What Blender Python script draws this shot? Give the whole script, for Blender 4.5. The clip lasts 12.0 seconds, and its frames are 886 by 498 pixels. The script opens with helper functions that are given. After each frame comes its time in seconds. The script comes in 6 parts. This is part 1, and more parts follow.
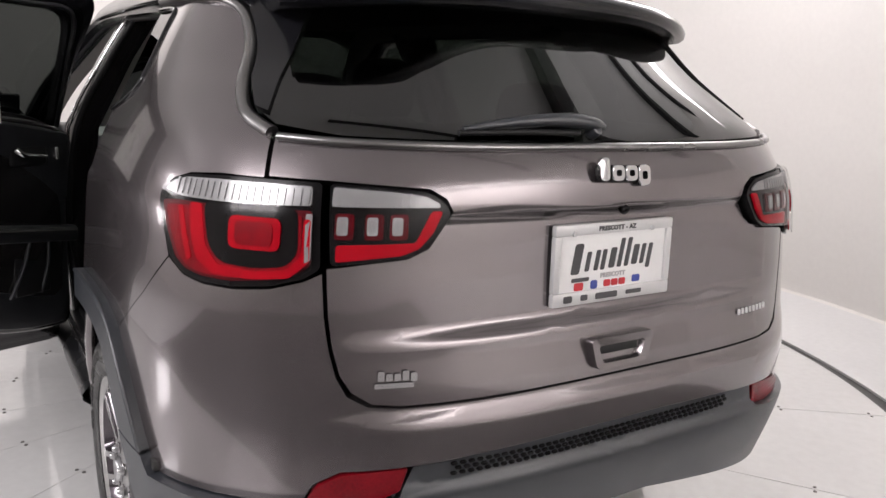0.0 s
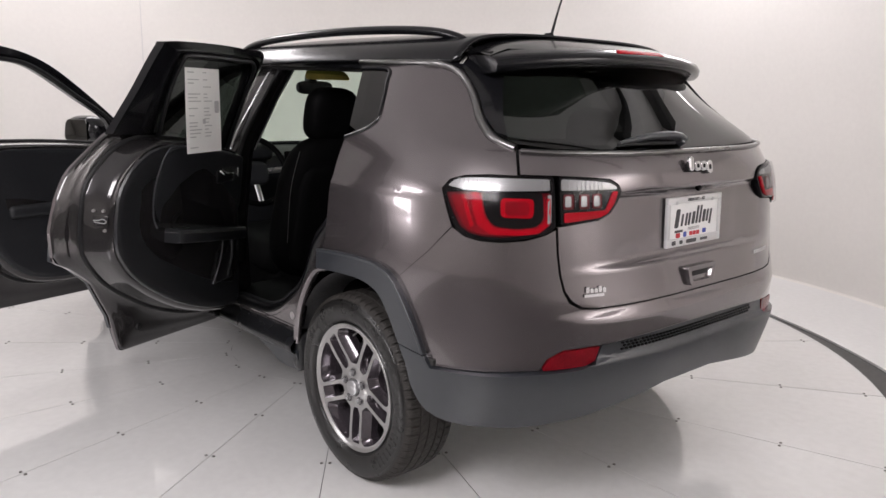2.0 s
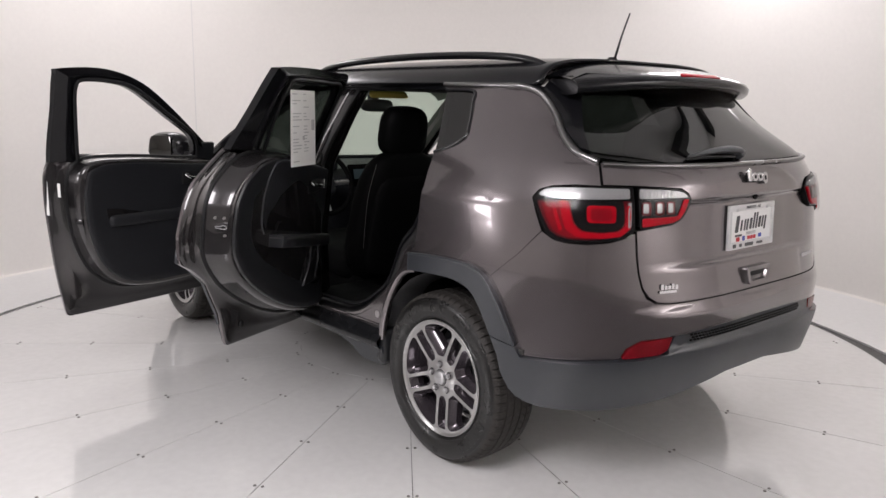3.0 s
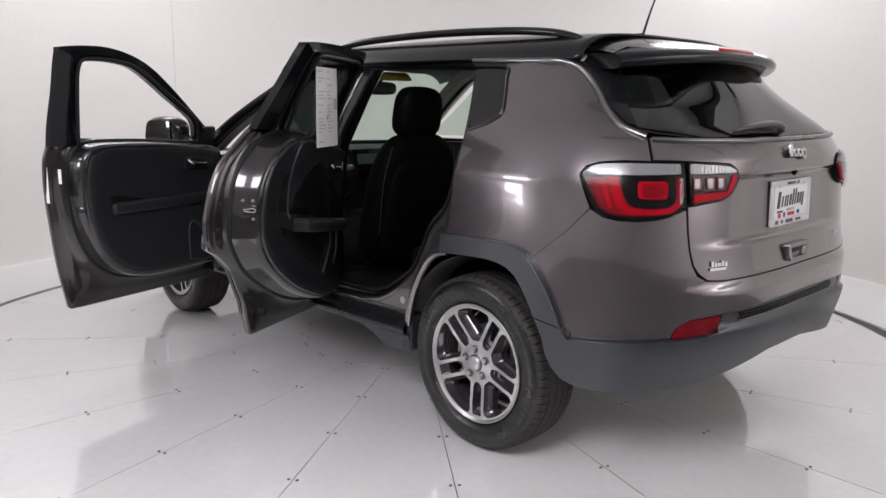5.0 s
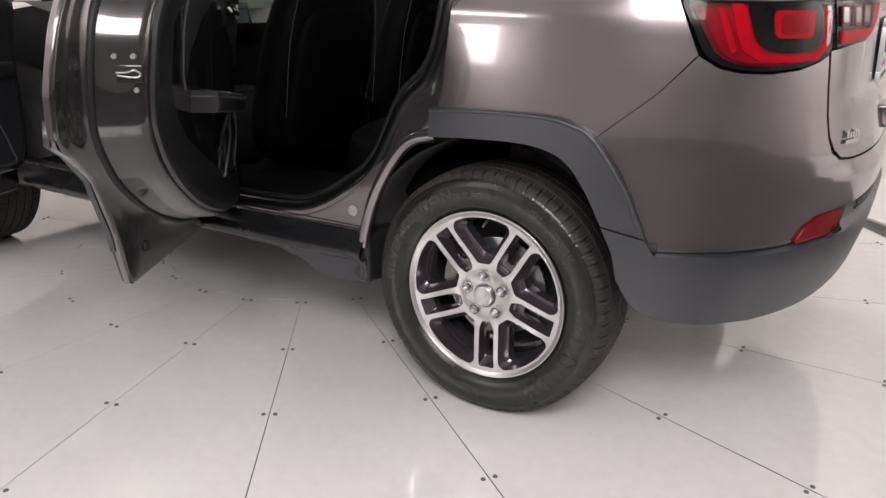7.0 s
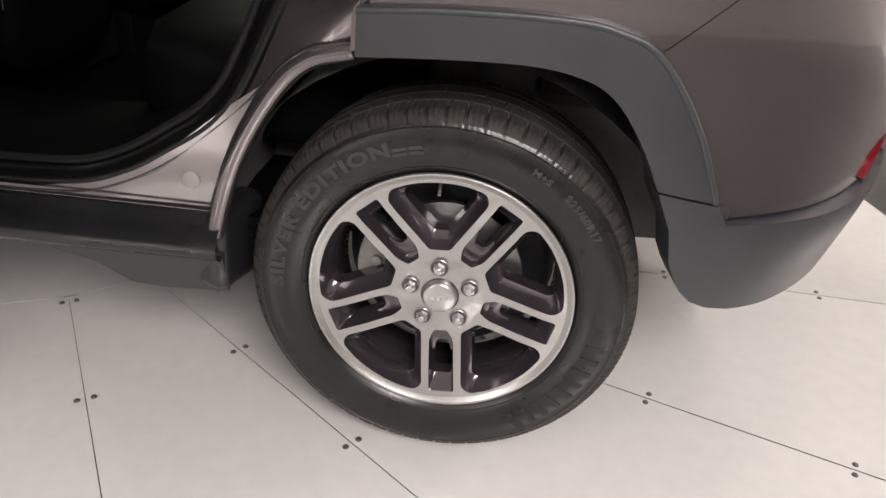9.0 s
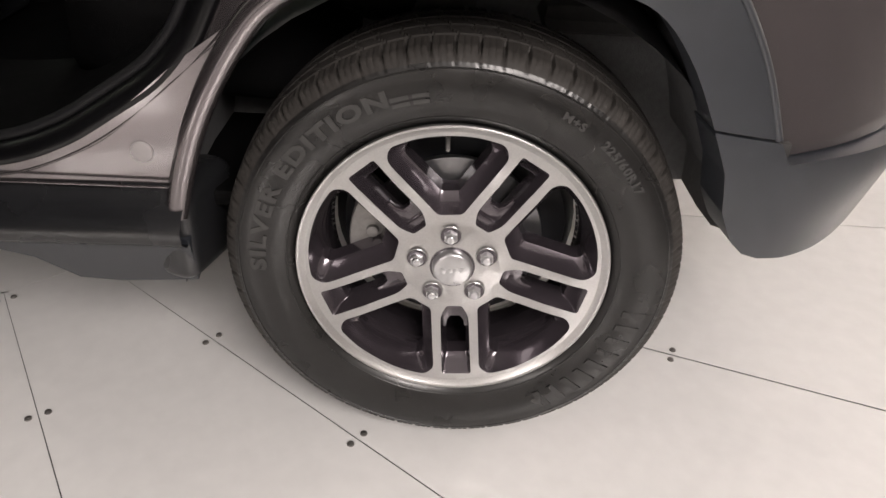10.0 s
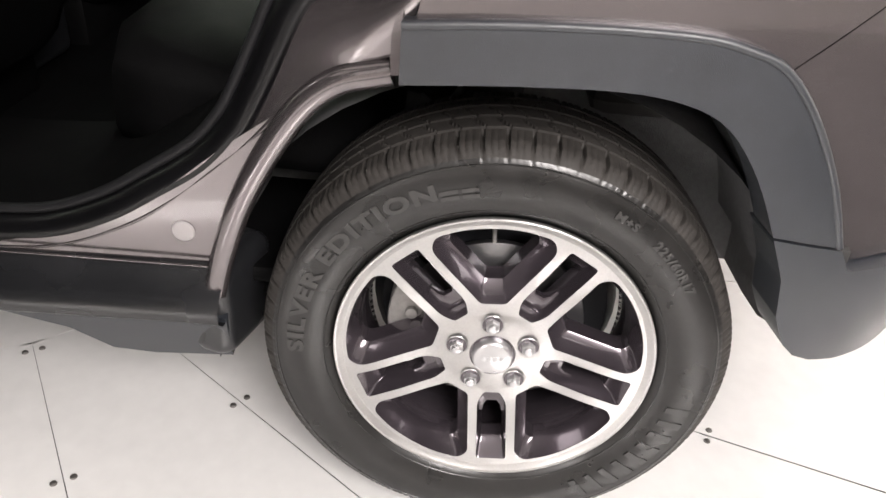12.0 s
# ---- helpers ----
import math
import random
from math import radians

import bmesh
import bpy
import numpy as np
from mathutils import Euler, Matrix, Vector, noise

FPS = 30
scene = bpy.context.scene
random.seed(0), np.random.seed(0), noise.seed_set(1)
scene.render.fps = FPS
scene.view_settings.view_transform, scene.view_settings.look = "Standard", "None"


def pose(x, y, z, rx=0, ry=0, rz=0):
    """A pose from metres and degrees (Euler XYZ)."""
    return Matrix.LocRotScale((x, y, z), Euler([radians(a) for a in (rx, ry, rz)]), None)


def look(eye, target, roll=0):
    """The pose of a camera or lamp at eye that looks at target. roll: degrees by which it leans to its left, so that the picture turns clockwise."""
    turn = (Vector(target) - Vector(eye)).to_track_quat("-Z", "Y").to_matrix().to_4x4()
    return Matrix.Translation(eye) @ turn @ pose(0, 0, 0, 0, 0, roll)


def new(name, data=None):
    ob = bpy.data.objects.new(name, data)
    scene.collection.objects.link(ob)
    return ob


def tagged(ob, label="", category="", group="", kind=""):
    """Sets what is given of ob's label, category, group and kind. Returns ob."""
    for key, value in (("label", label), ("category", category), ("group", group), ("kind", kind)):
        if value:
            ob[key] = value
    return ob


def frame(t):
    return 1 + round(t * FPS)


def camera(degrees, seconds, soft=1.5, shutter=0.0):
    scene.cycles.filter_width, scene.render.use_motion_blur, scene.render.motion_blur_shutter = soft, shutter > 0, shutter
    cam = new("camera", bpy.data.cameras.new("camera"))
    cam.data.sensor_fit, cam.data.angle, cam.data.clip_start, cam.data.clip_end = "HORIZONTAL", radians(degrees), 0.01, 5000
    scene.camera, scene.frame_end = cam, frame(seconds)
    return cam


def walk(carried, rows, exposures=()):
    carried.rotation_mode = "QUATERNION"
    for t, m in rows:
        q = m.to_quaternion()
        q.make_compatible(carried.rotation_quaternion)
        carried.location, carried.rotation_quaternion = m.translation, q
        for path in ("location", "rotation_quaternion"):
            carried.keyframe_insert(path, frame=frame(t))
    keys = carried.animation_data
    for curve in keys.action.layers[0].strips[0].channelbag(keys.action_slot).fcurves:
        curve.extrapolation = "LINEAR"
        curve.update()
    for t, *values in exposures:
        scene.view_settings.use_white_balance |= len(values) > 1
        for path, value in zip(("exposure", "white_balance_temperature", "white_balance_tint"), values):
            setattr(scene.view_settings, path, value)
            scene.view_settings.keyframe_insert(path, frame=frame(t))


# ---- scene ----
cam = camera(59.8, 12.0)
PATH = [
    (0, (-1.126, -1.909, 1.34), (-0.079, -0.261, 0.906), 2.6),
    (0.5, (-1.444, -1.975, 1.362), (-0.249, -0.432, 0.923), 1.6),
    (1, (-1.742, -2.017, 1.387), (-0.435, -0.568, 0.948), 1.4),
    (1.5, (-2.012, -2.127, 1.382), (-0.706, -0.671, 0.962), 1.5),
    (2, (-2.321, -2.188, 1.392), (-1.04, -0.704, 0.994), 1.1),
    (2.5, (-2.574, -2.232, 1.41), (-1.309, -0.73, 1.034), 1.0),
    (4.5, (-2.87, -2.22, 1.396), (-1.553, -0.756, 1.048), 0.6),
    (5, (-2.884, -1.983, 1.347), (-1.541, -0.552, 0.965), 0.6),
    (5.5, (-2.812, -1.731, 1.268), (-1.425, -0.358, 0.83), 0.7),
    (6, (-2.704, -1.452, 1.22), (-1.25, -0.176, 0.71), 0.6),
    (6.5, (-2.648, -1.143, 1.181), (-1.107, -0.009, 0.597), 0.9),
    (7, (-2.544, -0.897, 1.132), (-0.925, 0.083, 0.484), 1.0),
    (7.2, (-2.475, -0.79, 1.129), (-0.827, 0.123, 0.458), 1.3),
    (8.8, (-2.041, -0.145, 1.068), (-0.271, 0.081, 0.165), 4.5),
    (9, (-1.99, -0.116, 1.066), (-0.243, 0.062, 0.109), 4.4),
    (9.5, (-1.893, -0.051, 1.029), (-0.188, 0.043, -0.013), 3.1),
    (10, (-1.807, 0.002, 0.995), (-0.124, 0.025, -0.086), 2.7),
    (10.5, (-1.757, 0.025, 0.982), (-0.078, 0.012, -0.105), 2.9),
    (11, (-1.737, 0.043, 0.987), (-0.055, 0.017, -0.095), 3.2),
    (11.5, (-1.733, 0.05, 1.009), (-0.043, 0.063, -0.059), 3.6),
    (12, (-1.734, 0.05, 1.067), (-0.031, 0.114, 0.02), 4.0),
]
walk(cam, [(t, look(eye, target, roll)) for t, eye, target, roll in PATH],
     [(0.0, 0.75, 6400, 12), (2.7, 0.52, 6400, 12), (4.5, 0.48, 6200, 12), (5.5, 0.55, 6150, 12), (7.0, 0.7, 6550, 14),
      (9.0, 0.85, 6900, 12), (11.6, 0.88, 6900, 12), (12.0, 1.6, 6700, 10)])

# ---- world and lights ----
world = bpy.data.worlds.new("studio_world")
scene.world = world
world.use_nodes = True
world.node_tree.nodes["Background"].inputs[0].default_value = (0.75, 0.78, 0.85, 1)
world.node_tree.nodes["Background"].inputs[1].default_value = 0.05
CX, CY = 0.0, 1.31          # centre of the turntable
WALL_R, ROOM_H = 3.70, 3.4


def area_lamp(name, eye, target, sx, sy, watts, colour=(1, 1, 1)):
    data = bpy.data.lights.new(name, "AREA")
    data.shape, data.size, data.size_y, data.energy, data.color = "RECTANGLE", sx, sy, watts, colour
    ob = new(name, data)
    ob.matrix_world = look(eye, target)
    return ob


WARM = (1.0, 0.955, 0.955)
area_lamp("ceiling_strip_light", (3.28, 1.3, 3.32), (2.2, 1.1, 0), 0.5, 3.2, 102, WARM)
# Unseen uplight, added to brighten the ceiling that the rear glass mirrors.
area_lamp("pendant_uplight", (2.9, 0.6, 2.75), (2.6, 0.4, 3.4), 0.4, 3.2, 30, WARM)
area_lamp("ceiling_strip_light", (-0.6, 4.30, 3.32), (-0.4, 3.6, 0), 1.8, 0.6, 20, WARM)
# Unseen overhead fill, added to brighten the left flank and the floor beside it.
area_lamp("ceiling_panel_light", (-3.7, -1.2, 3.32), (-2.2, -0.4, 0), 2.0, 2.6, 186, WARM)
# Unseen fill lamp, added to brighten the south wall for the tailgate's reflection.
area_lamp("wall_washer_light", (1.8, -5.2, 3.25), (1.8, -6.4, 2.75), 4.4, 0.4, 150, WARM)
area_lamp("side_panel_light", (-5.0, 2.55, 1.40), (-0.9, 0.0, 1.0), 0.75, 0.55, 14, WARM)
area_lamp("side_panel_light", (-5.0, 2.60, 2.62), (-0.9, 0.0, 1.0), 1.3, 0.35, 16, WARM)

# ---- materials ----


def material(name, colour, rough=0.5, metal=0.0, coat=0.0, vary=0.12, scale=6.0, fine=60.0, bump=0.0, bump_scale=200.0, rvary=0.1, spec=0.5, coat_rough=0.03):
    """A principled surface with colour and gloss that vary at two scales and an optional fine relief."""
    m = bpy.data.materials.new(name)
    m.use_nodes = True
    nt = m.node_tree
    b = nt.nodes["Principled BSDF"]
    b.inputs["Metallic"].default_value = metal
    b.inputs["Coat Weight"].default_value = coat
    b.inputs["Coat Roughness"].default_value = coat_rough
    b.inputs["Specular IOR Level"].default_value = spec
    b.inputs["Coat IOR"].default_value = 1.55
    co = nt.nodes.new("ShaderNodeTexCoord")
    n1, n2 = nt.nodes.new("ShaderNodeTexNoise"), nt.nodes.new("ShaderNodeTexNoise")
    n1.inputs["Scale"].default_value, n2.inputs["Scale"].default_value = scale, fine
    n1.inputs["Detail"].default_value = 4
    mix = nt.nodes.new("ShaderNodeMath")
    mix.operation = "MULTIPLY_ADD"
    mix.inputs[1].default_value, mix.inputs[2].default_value = 0.5, 0.0
    add = nt.nodes.new("ShaderNodeMath")
    add.operation = "MULTIPLY_ADD"
    add.inputs[1].default_value = 0.5
    nt.links.new(co.outputs["Object"], n1.inputs["Vector"])
    nt.links.new(co.outputs["Object"], n2.inputs["Vector"])
    nt.links.new(n1.outputs["Fac"], mix.inputs[0])
    nt.links.new(n2.outputs["Fac"], add.inputs[0])
    nt.links.new(mix.outputs[0], add.inputs[2])
    ramp = nt.nodes.new("ShaderNodeMapRange")
    ramp.inputs["From Min"].default_value, ramp.inputs["From Max"].default_value = 0.3, 0.7
    ramp.inputs["To Min"].default_value, ramp.inputs["To Max"].default_value = 1 - vary, 1 + vary
    nt.links.new(add.outputs[0], ramp.inputs["Value"])
    col = nt.nodes.new("ShaderNodeVectorMath")
    col.operation = "SCALE"
    col.inputs[0].default_value = colour
    nt.links.new(ramp.outputs[0], col.inputs["Scale"])
    nt.links.new(col.outputs[0], b.inputs["Base Color"])
    rr = nt.nodes.new("ShaderNodeMapRange")
    rr.inputs["From Min"].default_value, rr.inputs["From Max"].default_value = 0.3, 0.7
    rr.inputs["To Min"].default_value, rr.inputs["To Max"].default_value = max(0.01, rough * (1 - rvary)), min(1, rough * (1 + rvary))
    nt.links.new(n1.outputs["Fac"], rr.inputs["Value"])
    nt.links.new(rr.outputs[0], b.inputs["Roughness"])
    if bump:
        n3, bp = nt.nodes.new("ShaderNodeTexNoise"), nt.nodes.new("ShaderNodeBump")
        n3.inputs["Scale"].default_value = bump_scale
        bp.inputs["Strength"].default_value, bp.inputs["Distance"].default_value = bump, 0.002
        nt.links.new(co.outputs["Object"], n3.inputs["Vector"])
        nt.links.new(n3.outputs["Fac"], bp.inputs["Height"])
        nt.links.new(bp.outputs[0], b.inputs["Normal"])
    return m


def glass(name, tint, ior=1.45, rough=0.0):
    """Thin tinted pane: clear through, mirror-like at the surface."""
    m = bpy.data.materials.new(name)
    m.use_nodes = True
    nt = m.node_tree
    nt.nodes.remove(nt.nodes["Principled BSDF"])
    tr, gl, lw, pw, ad, mx = (nt.nodes.new("ShaderNode" + k) for k in ("BsdfTransparent", "BsdfGlossy", "LayerWeight", "Math", "Math", "MixShader"))
    tr.inputs[0].default_value = (*tint, 1)
    gl.inputs["Roughness"].default_value = rough
    lw.inputs["Blend"].default_value = 0.5
    base = ((ior - 1) / (ior + 1)) ** 2
    pw.operation, ad.operation = "POWER", "MULTIPLY_ADD"
    pw.inputs[1].default_value, ad.inputs[1].default_value, ad.inputs[2].default_value = 5.0, 1 - base, base
    nt.links.new(lw.outputs["Facing"], pw.inputs[0])
    nt.links.new(pw.outputs[0], ad.inputs[0])
    nt.links.new(ad.outputs[0], mx.inputs[0])
    nt.links.new(tr.outputs[0], mx.inputs[1])
    nt.links.new(gl.outputs[0], mx.inputs[2])
    nt.links.new(mx.outputs[0], nt.nodes["Material Output"].inputs[0])
    return m


def glow(name, colour, strength):
    m = bpy.data.materials.new(name)
    m.use_nodes = True
    b = m.node_tree.nodes["Principled BSDF"]
    b.inputs["Base Color"].default_value = (*colour, 1)
    b.inputs["Emission Color"].default_value = (*colour, 1)
    b.inputs["Emission Strength"].default_value = strength
    return m


M_PAINT = material("granite_metallic_paint", (0.178, 0.158, 0.163), 0.24, 0.82, 1.0, 0.05, 3.0, 900.0, coat_rough=0.06)
M_BLACK_PAINT = material("gloss_black_paint", (0.007, 0.007, 0.0085), 0.20, 0.0, 0.2, 0.1, spec=0.35)
M_CLADDING = material("grained_black_plastic", (0.0215, 0.0245, 0.0300), 0.36, 0.0, 0.0, 0.12, 5, 40, 0.22, 900, 0.15, spec=0.9)
M_TRIM = material("dark_interior_plastic", (0.0150, 0.0158, 0.0185), 0.46, 0, 0, 0.15, 7, 60, 0.2, 700, spec=0.42)
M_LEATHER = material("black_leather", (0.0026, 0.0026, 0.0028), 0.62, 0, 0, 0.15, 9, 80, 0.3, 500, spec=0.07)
M_DOOR_TRIM = material("satin_door_plastic", (0.0130, 0.0138, 0.0160), 0.35, 0, 0, 0.15, 7, 60, 0.2, 700, spec=0.85)
M_STITCH = material("grey_stitching", (0.075, 0.072, 0.07), 0.6, 0, 0, 0.15)
M_RUBBER = material("black_seal_rubber", (0.010, 0.010, 0.011), 0.50, 0, 0, 0.15, 8, 80, spec=0.3)
# Body paint darkened for the shade on door insides and the left centre pillar.
M_SHADED_PAINT = material("thin_inner_paint", (0.030, 0.0275, 0.0288), 0.25, 0.6, 0.9, 0.06, 3.0, 900.0)
M_JAMB = material("gloss_black_jamb", (0.0040, 0.0040, 0.0045), 0.30, 0, 0, 0.15, 6, 50, spec=0.30)
M_SILL = material("satin_black_sill_plastic", (0.013, 0.0135, 0.015), 0.28, 0, 0, 0.15, 6, 50, 0.12, 700, spec=0.7)
M_SATIN_GREY = material("satin_grey_plug", (0.36, 0.34, 0.34), 0.38, 0, 0, 0.06, 8, 80)
M_TYRE = material("tyre_rubber", (0.0100, 0.0095, 0.0092), 0.30, 0, 0, 0.25, 9, 70, 0.10, 90, 0.30, spec=0.52)
M_TREAD = material("dusty_tread_rubber", (0.036, 0.033, 0.0305), 0.60, 0, 0, 0.3, 9, 70, 0.2, 350, 0.2, spec=0.22)
M_TYRE_TEXT = material("tyre_lettering_rubber", (0.038, 0.037, 0.036), 0.55, 0, 0, 0.2, 9, 70)
M_CHROME = material("bright_chrome", (0.62, 0.62, 0.63), 0.10, 1.0, 0, 0.05)
M_MOULD = material("grey_bright_metal", (0.27, 0.265, 0.265), 0.30, 1.0, 0, 0.05)
M_SATIN = material("satin_silver", (0.55, 0.55, 0.56), 0.28, 0.9, 0, 0.06)
M_MACHINED = material("machined_aluminium", (0.48, 0.475, 0.47), 0.31, 0.92, 0.2, 0.08, 4, 300, 0.05, 1200)
M_POCKET = material("dark_grey_wheel_paint", (0.082, 0.069, 0.080), 0.22, 0.65, 1.0, 0.1)
M_CAST = material("grey_cast_metal", (0.30, 0.29, 0.28), 0.55, 0.7, 0, 0.2, 12, 90, 0.2, 300)
M_DISC = material("steel_brake_disc", (0.33, 0.33, 0.34), 0.33, 0.95, 0, 0.1)
M_UNDER = material("dirty_underbody", (0.030, 0.029, 0.028), 0.75, 0, 0, 0.3, 8, 50, 0.3, 120)
M_LINER = material("wheel_liner_felt", (0.13, 0.13, 0.133), 0.75, 0, 0, 0.2, 10, 90, 0.4, 300, spec=0.3)
M_RED = material("red_lamp_plastic", (0.36, 0.002, 0.010), 0.40, 0.0, 0.0, 0.25, 10, 120, 0.10, 420, spec=0.04)
M_RED_MID = material("mid_red_lamp_plastic", (0.19, 0.0018, 0.007), 0.35, 0.0, 0.0, 0.35, 14, 120, 0.1, 420, spec=0.08)
M_RED_DARK = material("dark_red_lamp_plastic", (0.075, 0.0012, 0.0045), 0.3, 0.0, 0.0, 0.3, 10, 120, 0.1, 420, spec=0.12)
M_REFLECTOR = material("red_reflector_plastic", (0.16, 0.004, 0.009), 0.22, 0.0, 0.0, 0.25, 18, 160, 0.08, 500, spec=0.35)
M_CLEAR = material("clear_ribbed_lamp_plastic", (0.31, 0.315, 0.32), 0.24, 0.35, 0.1, 0.08, 9, 90)
M_LAMP_BLACK = material("black_lamp_bezel", (0.005, 0.0045, 0.005), 0.18, 0, 0.0, 0.1, spec=0.16)
M_PRIVACY = glass("privacy_glass", (0.020, 0.022, 0.021), 1.95)
M_SMOKED = glass("smoked_door_glass", (0.055, 0.060, 0.058), 1.5)
M_WINDOW = glass("green_tinted_glass", (0.60, 0.71, 0.63), 1.45)
# Mirror metal darkened in its colour, so that the reflection comes out dark.
M_MIRROR = material("mirror_silver", (0.11, 0.108, 0.104), 0.03, 1.0, 0, 0.01)
M_PAPER = material("white_paper", (0.82, 0.82, 0.80), 0.6, 0, 0, 0.04, 5, 200)
M_PLATE = material("white_plate_enamel", (0.88, 0.88, 0.87), 0.35, 0, 0.3, 0.03)
M_PLATE_FRAME = material("silvered_plastic", (0.62, 0.62, 0.62), 0.32, 0.25, 0.2, 0.04)
M_INK = material("black_print", (0.06, 0.06, 0.063), 0.5, 0, 0, 0.1)
M_GREY_INK = material("grey_print", (0.46, 0.46, 0.46), 0.5, 0, 0, 0.1)
M_RED_INK = material("red_print", (0.55, 0.03, 0.04), 0.5, 0, 0, 0.1)
M_BLUE_INK = material("blue_print", (0.05, 0.08, 0.35), 0.5, 0, 0, 0.1)
M_WHITE_WALL = material("white_studio_paint", (0.81, 0.785, 0.755), 0.65, 0, 0, 0.025, 0.8, 30, 0.04, 60)
M_JOINT = material("pale_grey_joint", (0.70, 0.69, 0.68), 0.6, 0, 0, 0.03)
M_FLOOR = material("gloss_white_floor_paint", (0.76, 0.755, 0.745), 0.12, 0, 0.8, 0.05, 1.6, 25, 0.02, 40, 0.35, coat_rough=0.06)
M_OUTER_FLOOR = material("satin_white_floor_paint", (0.74, 0.735, 0.73), 0.30, 0, 0.1, 0.05, 1.2, 25, 0.03, 40, 0.1, coat_rough=0.2)
M_GAP = material("dark_grey_floor_strip", (0.066, 0.063, 0.062), 0.6, 0, 0, 0.2, 8, 60)
M_SCREW = material("dull_steel_screw", (0.22, 0.21, 0.20), 0.45, 0.8, 0, 0.2)
M_HEADLINER = material("pale_grey_headliner", (0.36, 0.35, 0.33), 0.9, 0, 0, 0.05, 6, 120, 0.2, 300)
M_CEILING = material("white_ceiling_paint", (0.80, 0.80, 0.79), 0.8, 0, 0, 0.06, 1.5, 20)
M_LENS = glass("clear_lamp_cover", (0.98, 0.97, 0.97), 1.22)
M_BEAM = material("dark_steel_beam", (0.05, 0.05, 0.05), 0.6, 0.2, 0, 0.2)

# ---- mesh helpers ----


def mesh_object(name, verts, faces, mat, parent=None, label="", normals=None, smooth=True):
    me = bpy.data.meshes.new(name)
    me.from_pydata([tuple(v) for v in verts], [], faces)
    me.update()
    if smooth:
        me.polygons.foreach_set("use_smooth", [True] * len(me.polygons))
    if normals is not None:
        me.normals_split_custom_set([normals.get(l.vertex_index, (0, 0, 0)) for l in me.loops])
    if mat:
        me.materials.append(mat)
    ob = new(name, me)
    if parent:
        ob.parent = parent
    if label:
        ob["label"] = label
    return ob


def part(name, bm, mat, parent=None, label="", angle=40):
    """One mesh object out of a bmesh, with sharp edges kept."""
    bmesh.ops.recalc_face_normals(bm, faces=bm.faces)
    me = bpy.data.meshes.new(name)
    bm.to_mesh(me)
    bm.free()
    me.polygons.foreach_set("use_smooth", [True] * len(me.polygons))
    me.set_sharp_from_angle(angle=radians(angle))
    if mat:
        me.materials.append(mat)
    ob = new(name, me)
    if parent:
        ob.parent = parent
    if label:
        ob["label"] = label
    return ob


def box(bm, size, m=Matrix(), bevel=0.0, seg=2):
    r = bmesh.ops.create_cube(bm, size=1, matrix=m @ Matrix.Diagonal((*size, 1)))
    if bevel:
        edges = list({e for v in r["verts"] for e in v.link_edges})
        bmesh.ops.bevel(bm, geom=edges, offset=bevel, segments=seg, affect="EDGES", profile=0.5)
    return bm


def cyl(bm, r1, r2, depth, m=Matrix(), seg=32, bevel=0.0):
    r = bmesh.ops.create_cone(bm, cap_ends=True, segments=seg, radius1=r1, radius2=r2, depth=depth, matrix=m)
    if bevel:
        edges = list({e for v in r["verts"] for e in v.link_edges if len({f for f in e.link_faces if len(f.verts) > 4})})
        bmesh.ops.bevel(bm, geom=edges, offset=bevel, segments=2, affect="EDGES", profile=0.5)
    return bm


def rounded(pts, r, n=4):
    """A closed outline with its corners rounded; r is a length or one per corner."""
    out, k = [], len(pts)
    for i in range(k):
        a, b, c = (Vector(pts[(i + d) % k]) for d in (-1, 0, 1))
        ri = r[i] if isinstance(r, (list, tuple)) else r
        ri = min(ri, (a - b).length * 0.48, (c - b).length * 0.48)
        if ri < 1e-5:
            out.append(tuple(b))
            continue
        p, q = b + (a - b).normalized() * ri, b + (c - b).normalized() * ri
        for j in range(n + 1):
            t = j / n
            out.append(tuple(p * (1 - t) ** 2 + b * 2 * t * (1 - t) + q * t ** 2))
    return out


def tube(name, pts, radius, mat, parent=None, label="", seg=8, flat=1.0, up=(0, 0, 1), smooth_path=True):
    """A rounded bar along a path; radius may be one per point, flat squeezes it along up."""
    P = [Vector(p) for p in pts]
    R = list(radius) if isinstance(radius, (list, tuple)) else [radius] * len(P)
    if smooth_path and len(P) > 2:
        Q, RR = [], []
        for i in range(len(P) - 1):
            a, b, c, d = P[max(i - 1, 0)], P[i], P[i + 1], P[min(i + 2, len(P) - 1)]
            for j in range(6):
                t = j / 6
                Q.append(0.5 * (2 * b + (c - a) * t + (2 * a - 5 * b + 4 * c - d) * t * t + (3 * b - a - 3 * c + d) * t ** 3))
                RR.append(R[i] * (1 - t) + R[i + 1] * t)
        P, R = Q + [P[-1]], RR + [R[-1]]
    verts, faces = [], []
    for i, p in enumerate(P):
        d = (P[min(i + 1, len(P) - 1)] - P[max(i - 1, 0)]).normalized()
        s = d.cross(Vector(up))
        s = s.normalized() if s.length > 1e-4 else Vector((1, 0, 0))
        u = s.cross(d).normalized()
        for k in range(seg):
            w = 2 * math.pi * k / seg
            verts.append(p + s * math.cos(w) * R[i] + u * math.sin(w) * R[i] * flat)
    n = len(P)
    for i in range(n - 1):
        for k in range(seg):
            a, b = i * seg + k, i * seg + (k + 1) % seg
            faces.append((a, b, b + seg, a + seg))
    faces.append(tuple(range(seg))[::-1])
    faces.append(tuple(range((n - 1) * seg, n * seg)))
    ob = mesh_object(name, verts, faces, mat, parent, label)
    ob.data.set_sharp_from_angle(angle=radians(60))
    return ob


